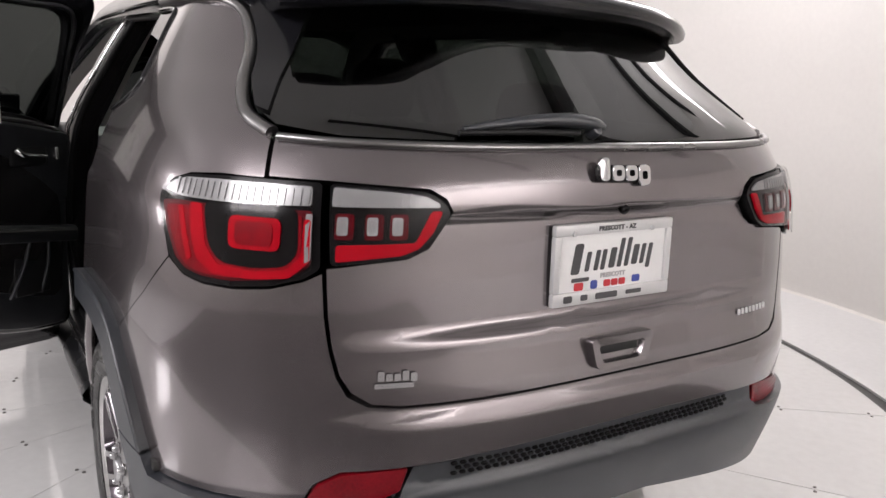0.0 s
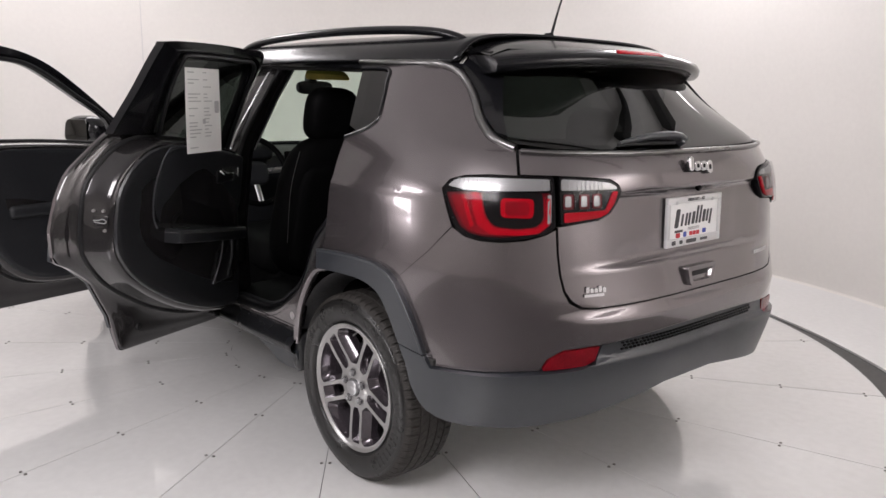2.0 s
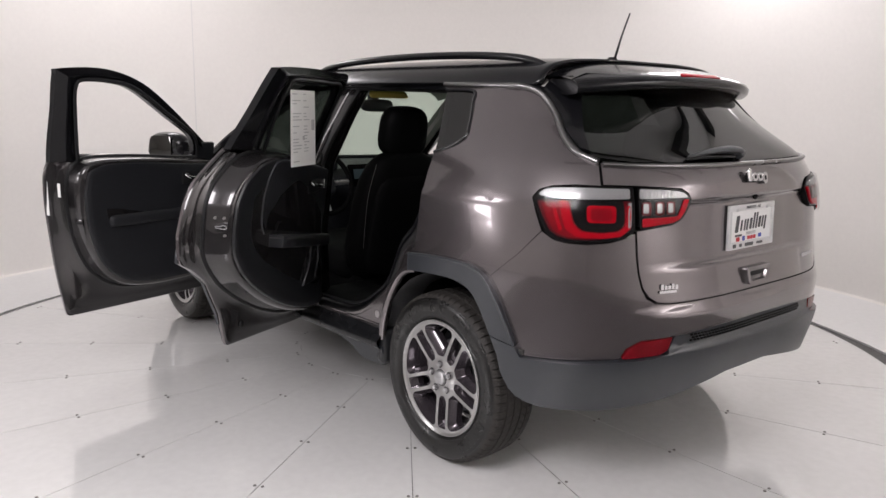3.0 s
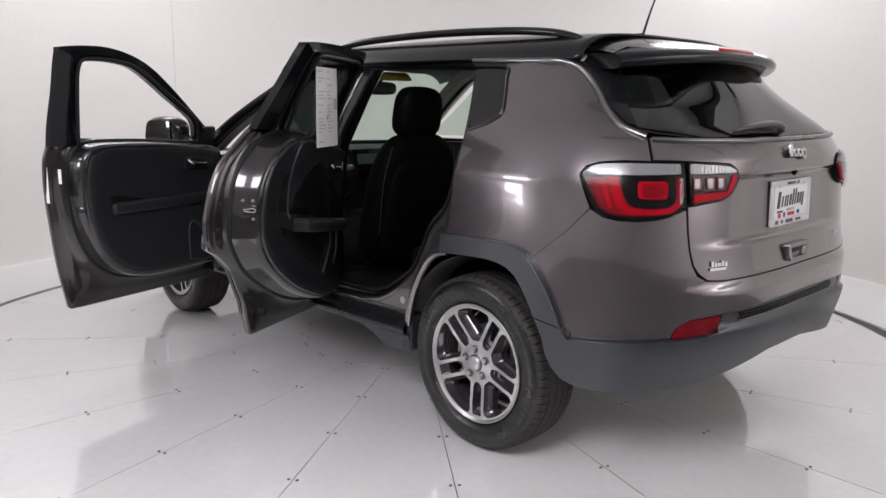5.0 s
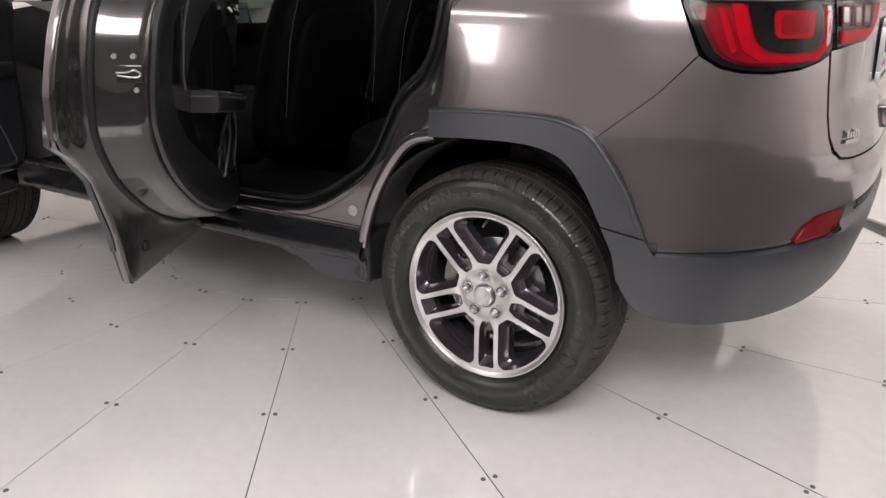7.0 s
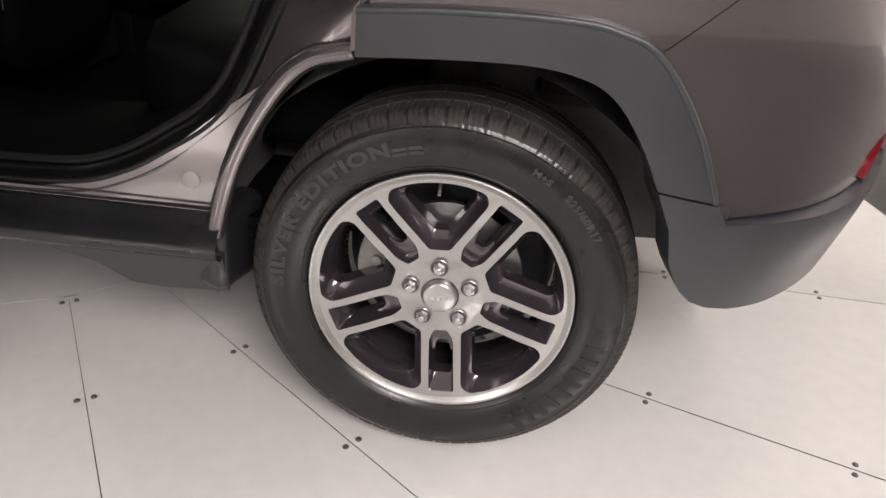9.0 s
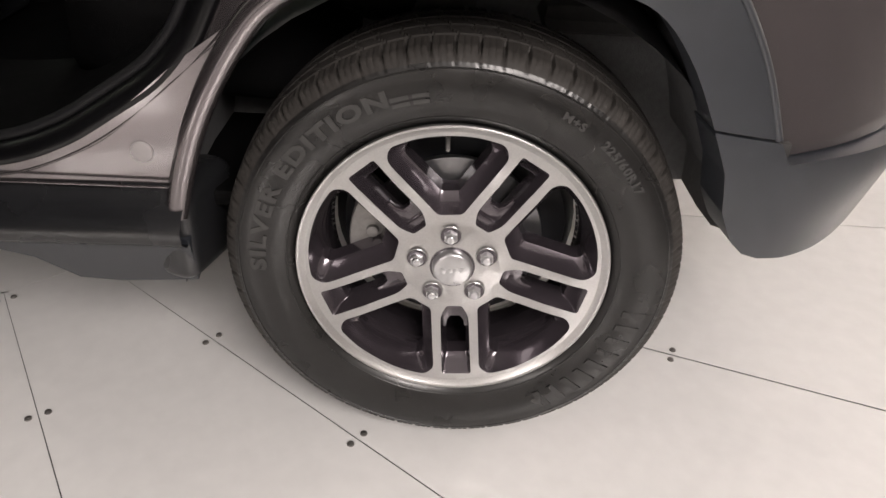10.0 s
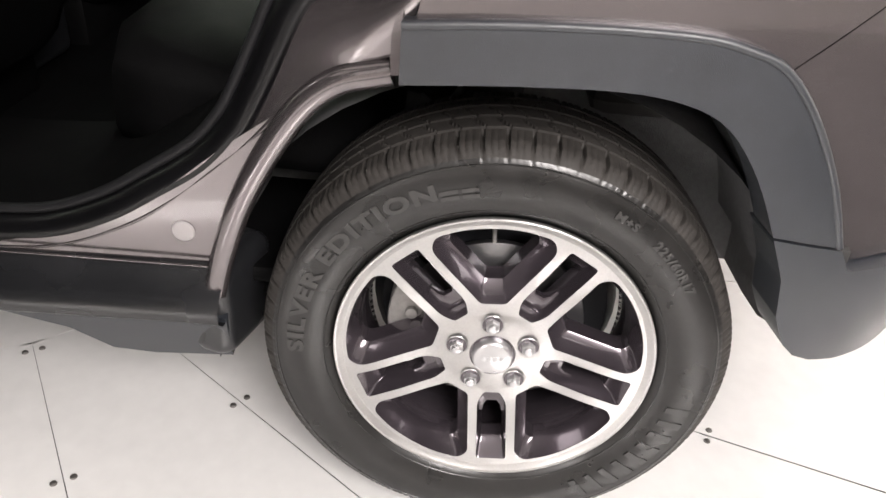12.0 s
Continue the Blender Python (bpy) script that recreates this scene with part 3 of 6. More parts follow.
def tail_lamp(flip):
    side = mirrored if flip else (lambda poly: poly)
    outer = panel("tail_lamp", rounded(side(LAMP_OUT), 0.010, 3), M_LAMP_BLACK, car, "red and clear tail lamp in a black bezel", off=0.006, depth=0.03)
    inner = panel("tailgate_lamp", rounded(side(LAMP_IN), 0.010, 3), M_LAMP_BLACK, car, "red and clear tailgate lamp in a black bezel", off=0.006, depth=0.03)
    panel("red_lens", rounded(inset_lens(side(OUT_RED)), 0.008, 3), M_RED_DARK, outer, "dark translucent red lens", off=0.009, depth=0.004)
    panel("lens_body", rounded(inset_lens(side(OUT_RED), 0.86), 0.008, 3), M_RED_MID, outer, "red lens body", off=0.0108, depth=0.003)
    panel("clear_lens", rounded(inset_lens(side(OUT_CLEAR)), 0.006, 3), M_CLEAR, outer, "clear ribbed reversing lens", off=0.0105, depth=0.005)
    panel("lamp_bezel", rounded(side(OUT_BEZEL), 0.02, 4), M_LAMP_BLACK, outer, "black lamp bezel", off=0.0115, depth=0.004)
    panel("square_lens", rounded(side(OUT_SQUARE), 0.015, 4), M_RED, outer, "red square lens", off=0.015, depth=0.005)
    panel("square_core", rounded(inset_lens(side(OUT_SQUARE), 0.72), 0.012, 4), M_RED_MID, outer, "darker red lens core", off=0.0165, depth=0.003)
    panel("light_guide", rounded(side(OUT_GUIDE), 0.008, 3), M_RED, outer, "bright red light guide", off=0.0125, depth=0.003)
    panel("light_guide", rounded(side(OUT_STRIPE), 0.004, 2), M_RED, outer, "bright red light guide", off=0.012, depth=0.003)
    panel("side_strip", rounded(side([(-0.832, 1.104), (-0.844, 1.104), (-0.845, 1.026), (-0.834, 1.020)]), 0.003, 2), M_CLEAR, outer, "narrow clear strip", off=0.0125, depth=0.003)
    for k in range(30):
        p = (-0.545 - k * 0.0150) if k < 20 else (-0.884 - (k - 20) * 0.0150)
        a = [(p, 1.145 - 0.004 * (k > 19)), (p - 0.005, 1.145 - 0.004 * (k > 19)), (p - 0.005, 1.118), (p, 1.118)]
        panel("lens_rib", side(a), M_CLEAR, outer if k < 20 else inner, off=0.0128, depth=0.003)
    panel("clear_lens", rounded(side(IN_CLEAR), 0.006, 3), M_CLEAR, inner, "clear ribbed reversing lens", off=0.0105, depth=0.005)
    panel("red_lens", rounded(inset_lens(side(IN_RED), 0.97), 0.006, 3), M_RED, inner, "bright red angled lens", off=0.0105, depth=0.005)
    for poly, host in ((LAMP_OUT, outer), (LAMP_IN, inner)):
        panel("lamp_cover", rounded(inset_lens(side(poly), 0.955), 0.010, 3), M_LENS, host, "clear outer lamp cover", off=0.0185, depth=0.003)
    for p in (-0.884, -0.938, -0.984):
        sq = [(p, 1.106), (p - 0.034, 1.106), (p - 0.034, 1.062), (p, 1.062)]
        sm = [(p - 0.004, 1.101), (p - 0.024, 1.101), (p - 0.024, 1.070), (p - 0.004, 1.070)]
        panel("red_frame", rounded(side(sq), 0.006, 3), M_RED_DARK, inner, "red lamp frame", off=0.0105, depth=0.004)
        panel("clear_cell", rounded(side(sm), 0.005, 3), M_CLEAR, inner, "clear square lamp cell", off=0.0125, depth=0.003)


tail_lamp(False)
tail_lamp(True)

# ---- number plate, badge, handle, stickers ----


def bars(parent, mat, m, items, name="print_bar"):
    """Plain printed bars: x, y, width, height in the plane of m."""
    for x, y, w, h in items:
        bm = bmesh.new()
        extrude_outline(bm, rounded([(x, y), (x + w, y), (x + w, y + h), (x, y + h)], min(w, h) * 0.25, 2), 0.0012, m)
        part(name, bm, mat, parent)


plate_m = pose(0, -0.786, 0.988, 88, 0, 0)
plate = part("number_plate", extrude_outline(bmesh.new(), rounded([(-0.158, -0.077), (0.158, -0.077), (0.158, 0.077), (-0.158, 0.077)], 0.012, 4), 0.006, plate_m, 0.0015), M_PLATE, car, "white dealer number plate with printed bars")
fr = bmesh.new()
for x0, x1, y0, y1 in ((-0.162, 0.162, 0.060, 0.082), (-0.162, 0.162, -0.082, -0.055), (-0.162, -0.146, -0.055, 0.060), (0.146, 0.162, -0.055, 0.060)):
    extrude_outline(fr, rounded([(x0, y0), (x1, y0), (x1, y1), (x0, y1)], 0.004, 2), 0.012, plate_m, 0.002)
part("plate_frame", fr, M_PLATE_FRAME, plate, "silver plate frame")
pf = plate_m @ pose(0, 0, 0.0062)
bars(plate, M_INK, pf @ Matrix(((1, 0.18, 0, 0), (0, 1, 0, 0), (0, 0, 1, 0), (0, 0, 0, 1))), [(-0.112, -0.020, 0.022, 0.062), (-0.076, -0.016, 0.011, 0.040), (-0.052, -0.016, 0.011, 0.042), (-0.034, -0.016, 0.011, 0.042), (-0.012, -0.014, 0.016, 0.042), (0.012, -0.014, 0.011, 0.060), (0.032, -0.014, 0.011, 0.060), (0.052, -0.012, 0.016, 0.042), (0.076, -0.012, 0.011, 0.042), (0.096, -0.022, 0.011, 0.052), (-0.106, -0.036, 0.046, 0.008)])
bars(plate, M_RED_INK, pf, [(-0.104, -0.054, 0.024, 0.016), (-0.024, -0.052, 0.018, 0.014), (-0.003, -0.052, 0.018, 0.014), (0.018, -0.052, 0.018, 0.014)])
bars(plate, M_BLUE_INK, pf, [(-0.060, -0.054, 0.018, 0.018), (0.056, -0.050, 0.022, 0.015)])
pff = plate_m @ pose(0, 0, 0.0121)
bars(plate, M_INK, pff, [(-0.050, -0.075, 0.060, 0.013), (-0.135, -0.075, 0.022, 0.014), (-0.090, -0.074, 0.018, 0.012), (0.035, -0.073, 0.044, 0.009)])
for sx in (-0.115, 0.10):
    part("plate_screw", cyl(bmesh.new(), 0.006, 0.005, 0.004, plate_m @ pose(sx, 0.064, 0.013), 12), M_SATIN, plate)

# chrome word badge drawn as plain shapes
badge_m = pose(0, -0.795, 1.166, 80, 0, 0)
badge = part("badge", extrude_outline(bmesh.new(), rounded([(-0.074, -0.012), (0.074, -0.018), (0.074, 0.016), (-0.074, 0.022)], 0.012, 4), 0.003, badge_m, 0.001), M_LAMP_BLACK, car, "raised chrome badge of plain blocks on black")
for x, y, w, h, hole in ((-0.066, -0.012, 0.026, 0.048, 0), (-0.034, -0.013, 0.033, 0.033, 1), (0.002, -0.014, 0.033, 0.033, 1), (0.038, -0.024, 0.033, 0.043, 1)):
    rb = bmesh.new()
    outer_b = rounded([(x, y), (x + w, y), (x + w, y + h), (x, y + h)], 0.012, 4)
    if hole:
        cx, cy = x + w / 2, y + h / 2
        inner_b = [(cx + (a - cx) * 0.40, cy + (b - cy) * 0.34) for a, b in outer_b]
        lines = [[rb.verts.new(badge_m @ Vector((cx + (a - cx) * f, cy + (b - cy) * f, d))) for a, b in o] for o, f, d in ((outer_b, 1.0, 0.0), (outer_b, 1.0, 0.007), (outer_b, 0.92, 0.009), (inner_b, 1.15, 0.009), (inner_b, 1.0, 0.003))]
        for la, lb in zip(lines, lines[1:]):
            for i in range(len(la)):
                rb.faces.new((la[i], la[(i + 1) % len(la)], lb[(i + 1) % len(la)], lb[i]))
    else:
        extrude_outline(rb, outer_b, 0.009, badge_m, 0.003)
    part("badge_block", rb, M_CHROME, badge)
for k in range(8):
    p = -2.035 - 0.0165 * k
    turn_b = Vector((0, -1, 0)).rotation_difference(skin_normal(p, 0.832, gate_shape)).to_matrix().to_4x4()
    bars(car, M_PLATE_FRAME, Matrix.Translation(skin(p, 0.832, 0.003)) @ turn_b @ pose(0, 0, 0, 90, 0, 0), [(-0.0055, -0.007, 0.011, 0.014)], "trim_badge_block")

# dealer sticker as plain bars
st = Matrix.Translation(skin(-1.008, 0.812, 0.004)) @ pose(0, 0, 0, 84, 0, -17)
bars(car, M_SATIN, st, [(-0.036, -0.003, 0.012, 0.018), (-0.021, -0.003, 0.012, 0.013), (-0.006, -0.003, 0.012, 0.013), (0.009, -0.003, 0.012, 0.018), (0.024, -0.005, 0.012, 0.016), (-0.042, -0.016, 0.072, 0.009)], "sticker_bar")

# tailgate handle: a frame round a recess
hm = pose(0.005, skin(-PI / 2, 0.812).y - 0.002, 0.812, 86, 0, 0)
hb = bmesh.new()
outer_h = rounded([(-0.088, 0.028), (0.088, 0.028), (0.070, -0.036), (-0.070, -0.036)], 0.014, 4)
inner_h = rounded([(-0.066, 0.012), (0.066, 0.012), (0.052, -0.026), (-0.052, -0.026)], 0.009, 4)
vo = [hb.verts.new(hm @ Vector((x, y, 0.016))) for x, y in outer_h]
vb = [hb.verts.new(hm @ Vector((x * 1.03, y * 1.03, -0.02))) for x, y in outer_h]
ve = [hb.verts.new(hm @ Vector((x * 1.02, y * 1.04, 0.011))) for x, y in outer_h]
vi = [hb.verts.new(hm @ Vector((x, y, 0.014))) for x, y in inner_h]
vd = [hb.verts.new(hm @ Vector((x * 0.93, y * 0.92 + 0.002, 0.003))) for x, y in inner_h]
n = len(vo)
for i in range(n):
    j = (i + 1) % n
    for a, b in ((vb, ve), (ve, vo), (vo, vi), (vi, vd)):
        hb.faces.new((a[i], a[j], b[j], b[i]))
hb.faces.new(vd)
handle = part("tailgate_handle", hb, M_PAINT, car, "grey painted tailgate handle frame")
# Black pad laid in the shallow frame, giving the shade of a deep recess.
part("latch_pad", box(bmesh.new(), (0.106, 0.018, 0.005), hm @ pose(-0.004, 0.001, 0.0045), 0.0015), M_RUBBER, handle, "black pad that gives the handle recess its shade")
part("reversing_camera", cyl(bmesh.new(), 0.011, 0.009, 0.012, pose(0.02, -0.79, 1.093, 120, 0, 0), 16, 0.002), M_LAMP_BLACK, car, "small black reversing camera")

# mesh strip along the bumper: proud black hexagons that give the holes their shade
for row in range(3):
    for k in range(44):
        p = -1.13 - k * 0.0198 - (0.0099 if row % 2 else 0)
        z = 0.615 + row * 0.0105
        m = Matrix.Translation(skin(p, z, 0.0075)) @ (Vector((0, -1, 0)).rotation_difference(skin_normal(p, z, lambda p, z: 0.0))).to_matrix().to_4x4()
        if row == 0 and k == 0:
            hexagon = [(-0.0070, 0), (-0.0044, 0.0034), (0.0044, 0.0034), (0.0070, 0), (0.0044, -0.0034), (-0.0044, -0.0034)]
            cell = part("grille_cell", extrude_outline(bmesh.new(), hexagon, 0.004, pose(0, 0.001, 0, 90, 0, 0), 0.0008, 1), M_LAMP_BLACK, car)
            cell.matrix_basis = m
        else:
            c = new("grille_cell", cell.data)
            c.parent, c.matrix_basis = car, m

# rear wiper
wiper = tube("wiper", [skin(p, z, o) for p, z, o in ((-1.548, 1.256, 0.018), (-1.51, 1.263, 0.026), (-1.44, 1.269, 0.030), (-1.33, 1.268, 0.028), (-1.22, 1.260, 0.022), (-1.13, 1.250, 0.016))], [0.012, 0.020, 0.021, 0.016, 0.012, 0.006], M_CLADDING, car, "black plastic rear wiper arm", flat=0.72, seg=10)
part("wiper_pivot", cyl(bmesh.new(), 0.014, 0.012, 0.03, Matrix.Translation(skin(-1.515, 1.247, 0.012)) @ pose(0, 0, 0, 60, 0, 0), 20, 0.004), M_CLADDING, wiper)
tube("wiper_blade", [skin(-1.46, 1.245, 0.014), skin(-1.3, 1.246, 0.012), skin(-1.12, 1.243, 0.010)], 0.006, M_RUBBER, wiper)

# ---- roof, spoiler, rails, aerial ----
CROSS = ((-0.655, 1.492), (-0.640, 1.520), (-0.612, 1.546), (-0.565, 1.568), (-0.50, 1.582), (-0.38, 1.594), (-0.20, 1.601), (0.0, 1.603))
ROOF_Y = ((1.75, 0.90, -0.060), (1.60, 0.95, -0.025), (1.35, 0.985, 0.0), (1.0, 1.0, 0.012), (0.6, 1.0, 0.014), (0.25, 0.998, 0.008), (0.0, 0.985, 0.0), (-0.15, 0.955, -0.006), (-0.26, 0.915, -0.014))
verts, faces = [], []
full = list(CROSS) + [(-x, z) for x, z in reversed(CROSS[:-1])]
for y, w, dz in ROOF_Y:
    for x, z in full:
        verts.append((x * w, y, z + dz * (0.3 + 0.7 * (1 - abs(x) / 0.66))))
k = len(full)
for i in range(len(ROOF_Y) - 1):
    for j in range(k - 1):
        a = i * k + j
        faces.append((a, a + 1, a + k + 1, a + k))
roof = mesh_object("roof", verts, faces, M_BLACK_PAINT, car, "gloss black roof panel")
md = roof.modifiers.new("sub", "SUBSURF")
md.levels = md.render_levels = 2
ms = roof.modifiers.new("thick", "SOLIDIFY")
ms.thickness, ms.offset = 0.012, -1

# spoiler: closed shell behind the roof
sp_rows = []
for x in [i / 14 for i in range(-14, 15)]:
    ax = abs(x)
    wx = 0.575 * x
    yr = -0.565 + 0.155 * ax ** 3.0
    zr = 1.515 - 0.030 * ax ** 2.5
    sp_rows.append([(wx * 1.02, -0.245, 1.588 - 0.075 * ax ** 4), (wx * 1.01, -0.38, 1.572 - 0.062 * ax ** 3.5), (wx, yr + 0.08, zr + 0.036), (wx, yr + 0.032, zr + 0.025), (wx, yr + 0.010, zr + 0.014), (wx, yr, zr), (wx, yr + 0.004, zr - 0.016),
                    (wx * 0.99, yr + 0.016, zr - 0.026), (wx * 0.985, yr + 0.06, zr - 0.030), (wx * 0.975, yr + 0.11, zr - 0.022), (wx * 0.97, -0.37 + 0.05 * ax, zr - 0.008), (wx, -0.25, 1.52)])
verts = [p for row in sp_rows for p in row]
k = len(sp_rows[0])
faces = [(i * k + j, i * k + j + 1, (i + 1) * k + j + 1, (i + 1) * k + j) for i in range(len(sp_rows) - 1) for j in range(k - 1)]
faces += [tuple(range(k)), tuple(range(len(verts) - k, len(verts)))[::-1]]
spoiler = mesh_object("roof_spoiler", verts, faces, M_BLACK_PAINT, car, "gloss black roof spoiler")
spoiler.data.set_sharp_from_angle(angle=radians(50))
WING_SIDE = [(-0.34, 1.492), (-0.43, 1.468), (-0.52, 1.402), (-0.585, 1.326), (-0.65, 1.276), (-0.69, 1.268), (-0.66, 1.33), (-0.64, 1.40), (-0.63, 1.46), (-0.62, 1.518), (-0.36, 1.520)]
for poly in (WING_SIDE, mirrored(WING_SIDE)):
    panel("spoiler_wing", poly, M_BLACK_PAINT, spoiler, "gloss black side wing beside the rear window", off=0.006, depth=0.02)
lb = bmesh.new()
extrude_outline(lb, rounded([(-0.135, -0.011), (0.135, -0.011), (0.12, 0.011), (-0.12, 0.011)], 0.005, 3), 0.012, pose(-0.012, -0.5335, 1.530, 32, 0, 0), 0.002)
part("high_brake_lamp", lb, M_RED, spoiler, "red third brake lamp")

for s in (-1, 1):
    tube("roof_rail", [(s * 0.545, 1.42, 1.552), (s * 0.548, 1.30, 1.588), (s * 0.55, 1.05, 1.612), (s * 0.555, 0.6, 1.622), (s * 0.555, 0.2, 1.615), (s * 0.545, -0.05, 1.600), (s * 0.53, -0.17, 1.578), (s * 0.515, -0.24, 1.548)],
         [0.010, 0.018, 0.019, 0.019, 0.019, 0.018, 0.016, 0.008], M_BLACK_PAINT, car, "gloss black roof rail", seg=10, flat=0.85)
aerial = part("aerial", cyl(bmesh.new(), 0.030, 0.010, 0.03, pose(-0.01, -0.11, 1.610) @ Matrix.Diagonal((0.7, 1.7, 1, 1)), 20), M_BLACK_PAINT, car, "black roof aerial with thin whip")
tube("whip", [(-0.005, -0.12, 1.615), (-0.004, -0.15, 1.71), (-0.003, -0.185, 1.80)], [0.006, 0.004, 0.003], M_RUBBER, aerial)

# ---- wheels: built lying in x, y with z outwards ----


def letters(text, size, depth):
    """A raised word as a bmesh, centred, in the plane x, y."""
    cu = bpy.data.curves.new("word", "FONT")
    cu.body, cu.size, cu.extrude, cu.align_x = text, size, depth, "CENTER"
    cu.offset, cu.space_character = size * 0.045, 1.14
    cu.resolution_u = 3
    ob = bpy.data.objects.new("word", cu)
    scene.collection.objects.link(ob)
    me = bpy.data.meshes.new_from_object(ob.evaluated_get(bpy.context.evaluated_depsgraph_get()))
    bm = bmesh.new()
    bm.from_mesh(me)
    bpy.data.objects.remove(ob)
    bpy.data.curves.remove(cu)
    bpy.data.meshes.remove(me)
    return bm


def flat_word(text, size, m, mat, parent):
    bm = letters(text, size, 0.0006)
    bmesh.ops.transform(bm, matrix=m, verts=bm.verts)
    return part("printed_word", bm, mat, parent)


flat_word("PRESCOTT - AZ", 0.013, pff @ pose(0, 0.0665, 0.0008), M_INK, plate)
flat_word("PRESCOTT", 0.013, pf @ pose(0.0, -0.032, 0.0008), M_GREY_INK, plate)


def ring_word(text, size, r, mid, z, parent, stretch=1.0, mat=None):
    """A word bent round the tyre's side, its middle at the angle mid (degrees, from x), reading clockwise."""
    bm = letters(text, size, 0.0012)
    bmesh.ops.subdivide_edges(bm, edges=[e for e in bm.edges if e.calc_length() > size * 0.3], cuts=2)
    word = empty("tyre_word", parent)
    word["label"] = "raised lettering on the tyre"
    for v in bm.verts:
        w = radians(mid) - v.co.x * stretch / r
        rr = r + v.co.y
        v.co = Vector((rr * math.cos(w), rr * math.sin(w), tyre_side(rr) + v.co.z + z))
    left = set(bm.verts)
    while left:
        seed = left.pop()
        island, todo = {seed}, [seed]
        while todo:
            for e in todo.pop().link_edges:
                for v in e.verts:
                    if v not in island:
                        island.add(v)
                        todo.append(v)
        left -= island
        order = {v: n for n, v in enumerate(sorted(island, key=lambda v: v.index))}
        glyph = bmesh.new()
        vs = [glyph.verts.new(v.co) for v in order]
        for f in {f for v in island for f in v.link_faces}:
            glyph.faces.new([vs[order[v]] for v in f.verts])
        part("letter", glyph, mat or M_TYRE_TEXT, word)
    bm.free()
    return word


TYRE_PROFILE = [(0.226, 0.070), (0.232, 0.086), (0.240, 0.096), (0.252, 0.104), (0.268, 0.1095), (0.285, 0.112), (0.300, 0.1115), (0.313, 0.109), (0.323, 0.104)]


def tyre_side(r):
    return float(np.interp(r, [a for a, b in TYRE_PROFILE], [b for a, b in TYRE_PROFILE]))


def make_tyre(parent):
    half = list(TYRE_PROFILE) + [(0.331, 0.0985), (0.337, 0.092)]
    tread = [0.087, 0.082, 0.076, 0.070, 0.064, 0.0580, 0.0570, 0.0520, 0.0510, 0.045, 0.039, 0.033, 0.027, 0.0220, 0.0210, 0.0160, 0.0150, 0.010, 0.005, 0.0]
    prof = half + [(0.3455 - 0.0055 * (z / 0.086) ** 2, z) for z in tread]
    full = prof + [(r, -z) for r, z in reversed(prof[:-1])]
    N = 924
    verts, faces = [], []
    for i in range(N):
        w = 2 * PI * i / N
        for r, z in full:
            az = abs(z)
            cut = 0.0
            if r > 0.335 and any(lo < az < hi for lo, hi in ((0.0515, 0.0575), (0.0155, 0.0215))):
                cut = 0.0055                                     # grooves round the tyre
            elif r > 0.325 and 0.058 < az < 0.1035:             # shoulder blocks, each with two fine cuts
                ph = (i + (5 if z < 0 else 0)) % 14
                if ph < 2:
                    cut = 0.0065 if az < 0.095 else 0.004
                elif ph in (6, 10) and az > 0.062:
                    cut = 0.0016 if az < 0.099 else 0.001
            elif r > 0.335 and 0.0215 < az < 0.0515:            # ribs with slanted cuts
                ph = (i + int(az * 300) + (7 if z < 0 else 0)) % 14
                cut = 0.0050 if ph == 0 and az > 0.026 else 0.0
            elif r > 0.335 and az < 0.0155:
                ph = (i + int((z + 0.02) * 300)) % 14
                cut = 0.0045 if ph < 1 else 0.0
            verts.append(((r - cut) * math.cos(w), (r - cut) * math.sin(w), z))
    k = len(full)
    for i in range(N):
        for j in range(k - 1):
            a, b = i * k + j, ((i + 1) % N) * k + j
            faces.append((a, b, b + 1, a + 1))
    t = mesh_object("tyre", verts, faces, M_TYRE, parent, "black all-season tyre with worn tread")
    t.data.set_sharp_from_angle(angle=radians(35))
    t.data.materials.append(M_TREAD)
    worn = [1 if 8 <= j < k - 9 else 0 for j in range(k - 1)]
    t.data.polygons.foreach_set("material_index", worn * N)
    # moulded rings and words on the outer side
    for r in (0.248, 0.316):
        bm = bmesh.new()
        n = 96
        loops = []
        for dr, dz in ((-0.0016, 0.0), (-0.0006, 0.0012), (0.0006, 0.0012), (0.0016, 0.0)):
            loops.append([bm.verts.new(((r + dr) * math.cos(2 * PI * i / n), (r + dr) * math.sin(2 * PI * i / n), tyre_side(r) + dz)) for i in range(n)])
        for la, lb in zip(loops, loops[1:]):
            for i in range(n):
                bm.faces.new((la[i], la[(i + 1) % n], lb[(i + 1) % n], lb[i]))
        part("moulded_ring", bm, M_TYRE, t)
    ring_word("SILVER EDITION", 0.031, 0.277, 141, 0.0004, t, 1.40)
    for k, (w0, w1) in enumerate(((104.5, 99.5), (98.5, 94.0))):      # small maker's mark as plain bars
        for rr in (0.272, 0.281):
            bm = bmesh.new()
            lo, hi = ([(r2 * math.cos(radians(a)), r2 * math.sin(radians(a)), tyre_side(r2) + 0.0012) for a in (w0, (w0 + w1) / 2, w1)] for r2 in (rr, rr + 0.006))
            bm.faces.new([bm.verts.new(v) for v in lo + hi[::-1]])
            part("moulded_bar", bm, M_TYRE_TEXT, t)
    ring_word("M+S", 0.015, 0.289, 55, 0.0004, t, 1.2)
    ring_word("225/60R17", 0.017, 0.289, 36, 0.0004, t, 1.1)
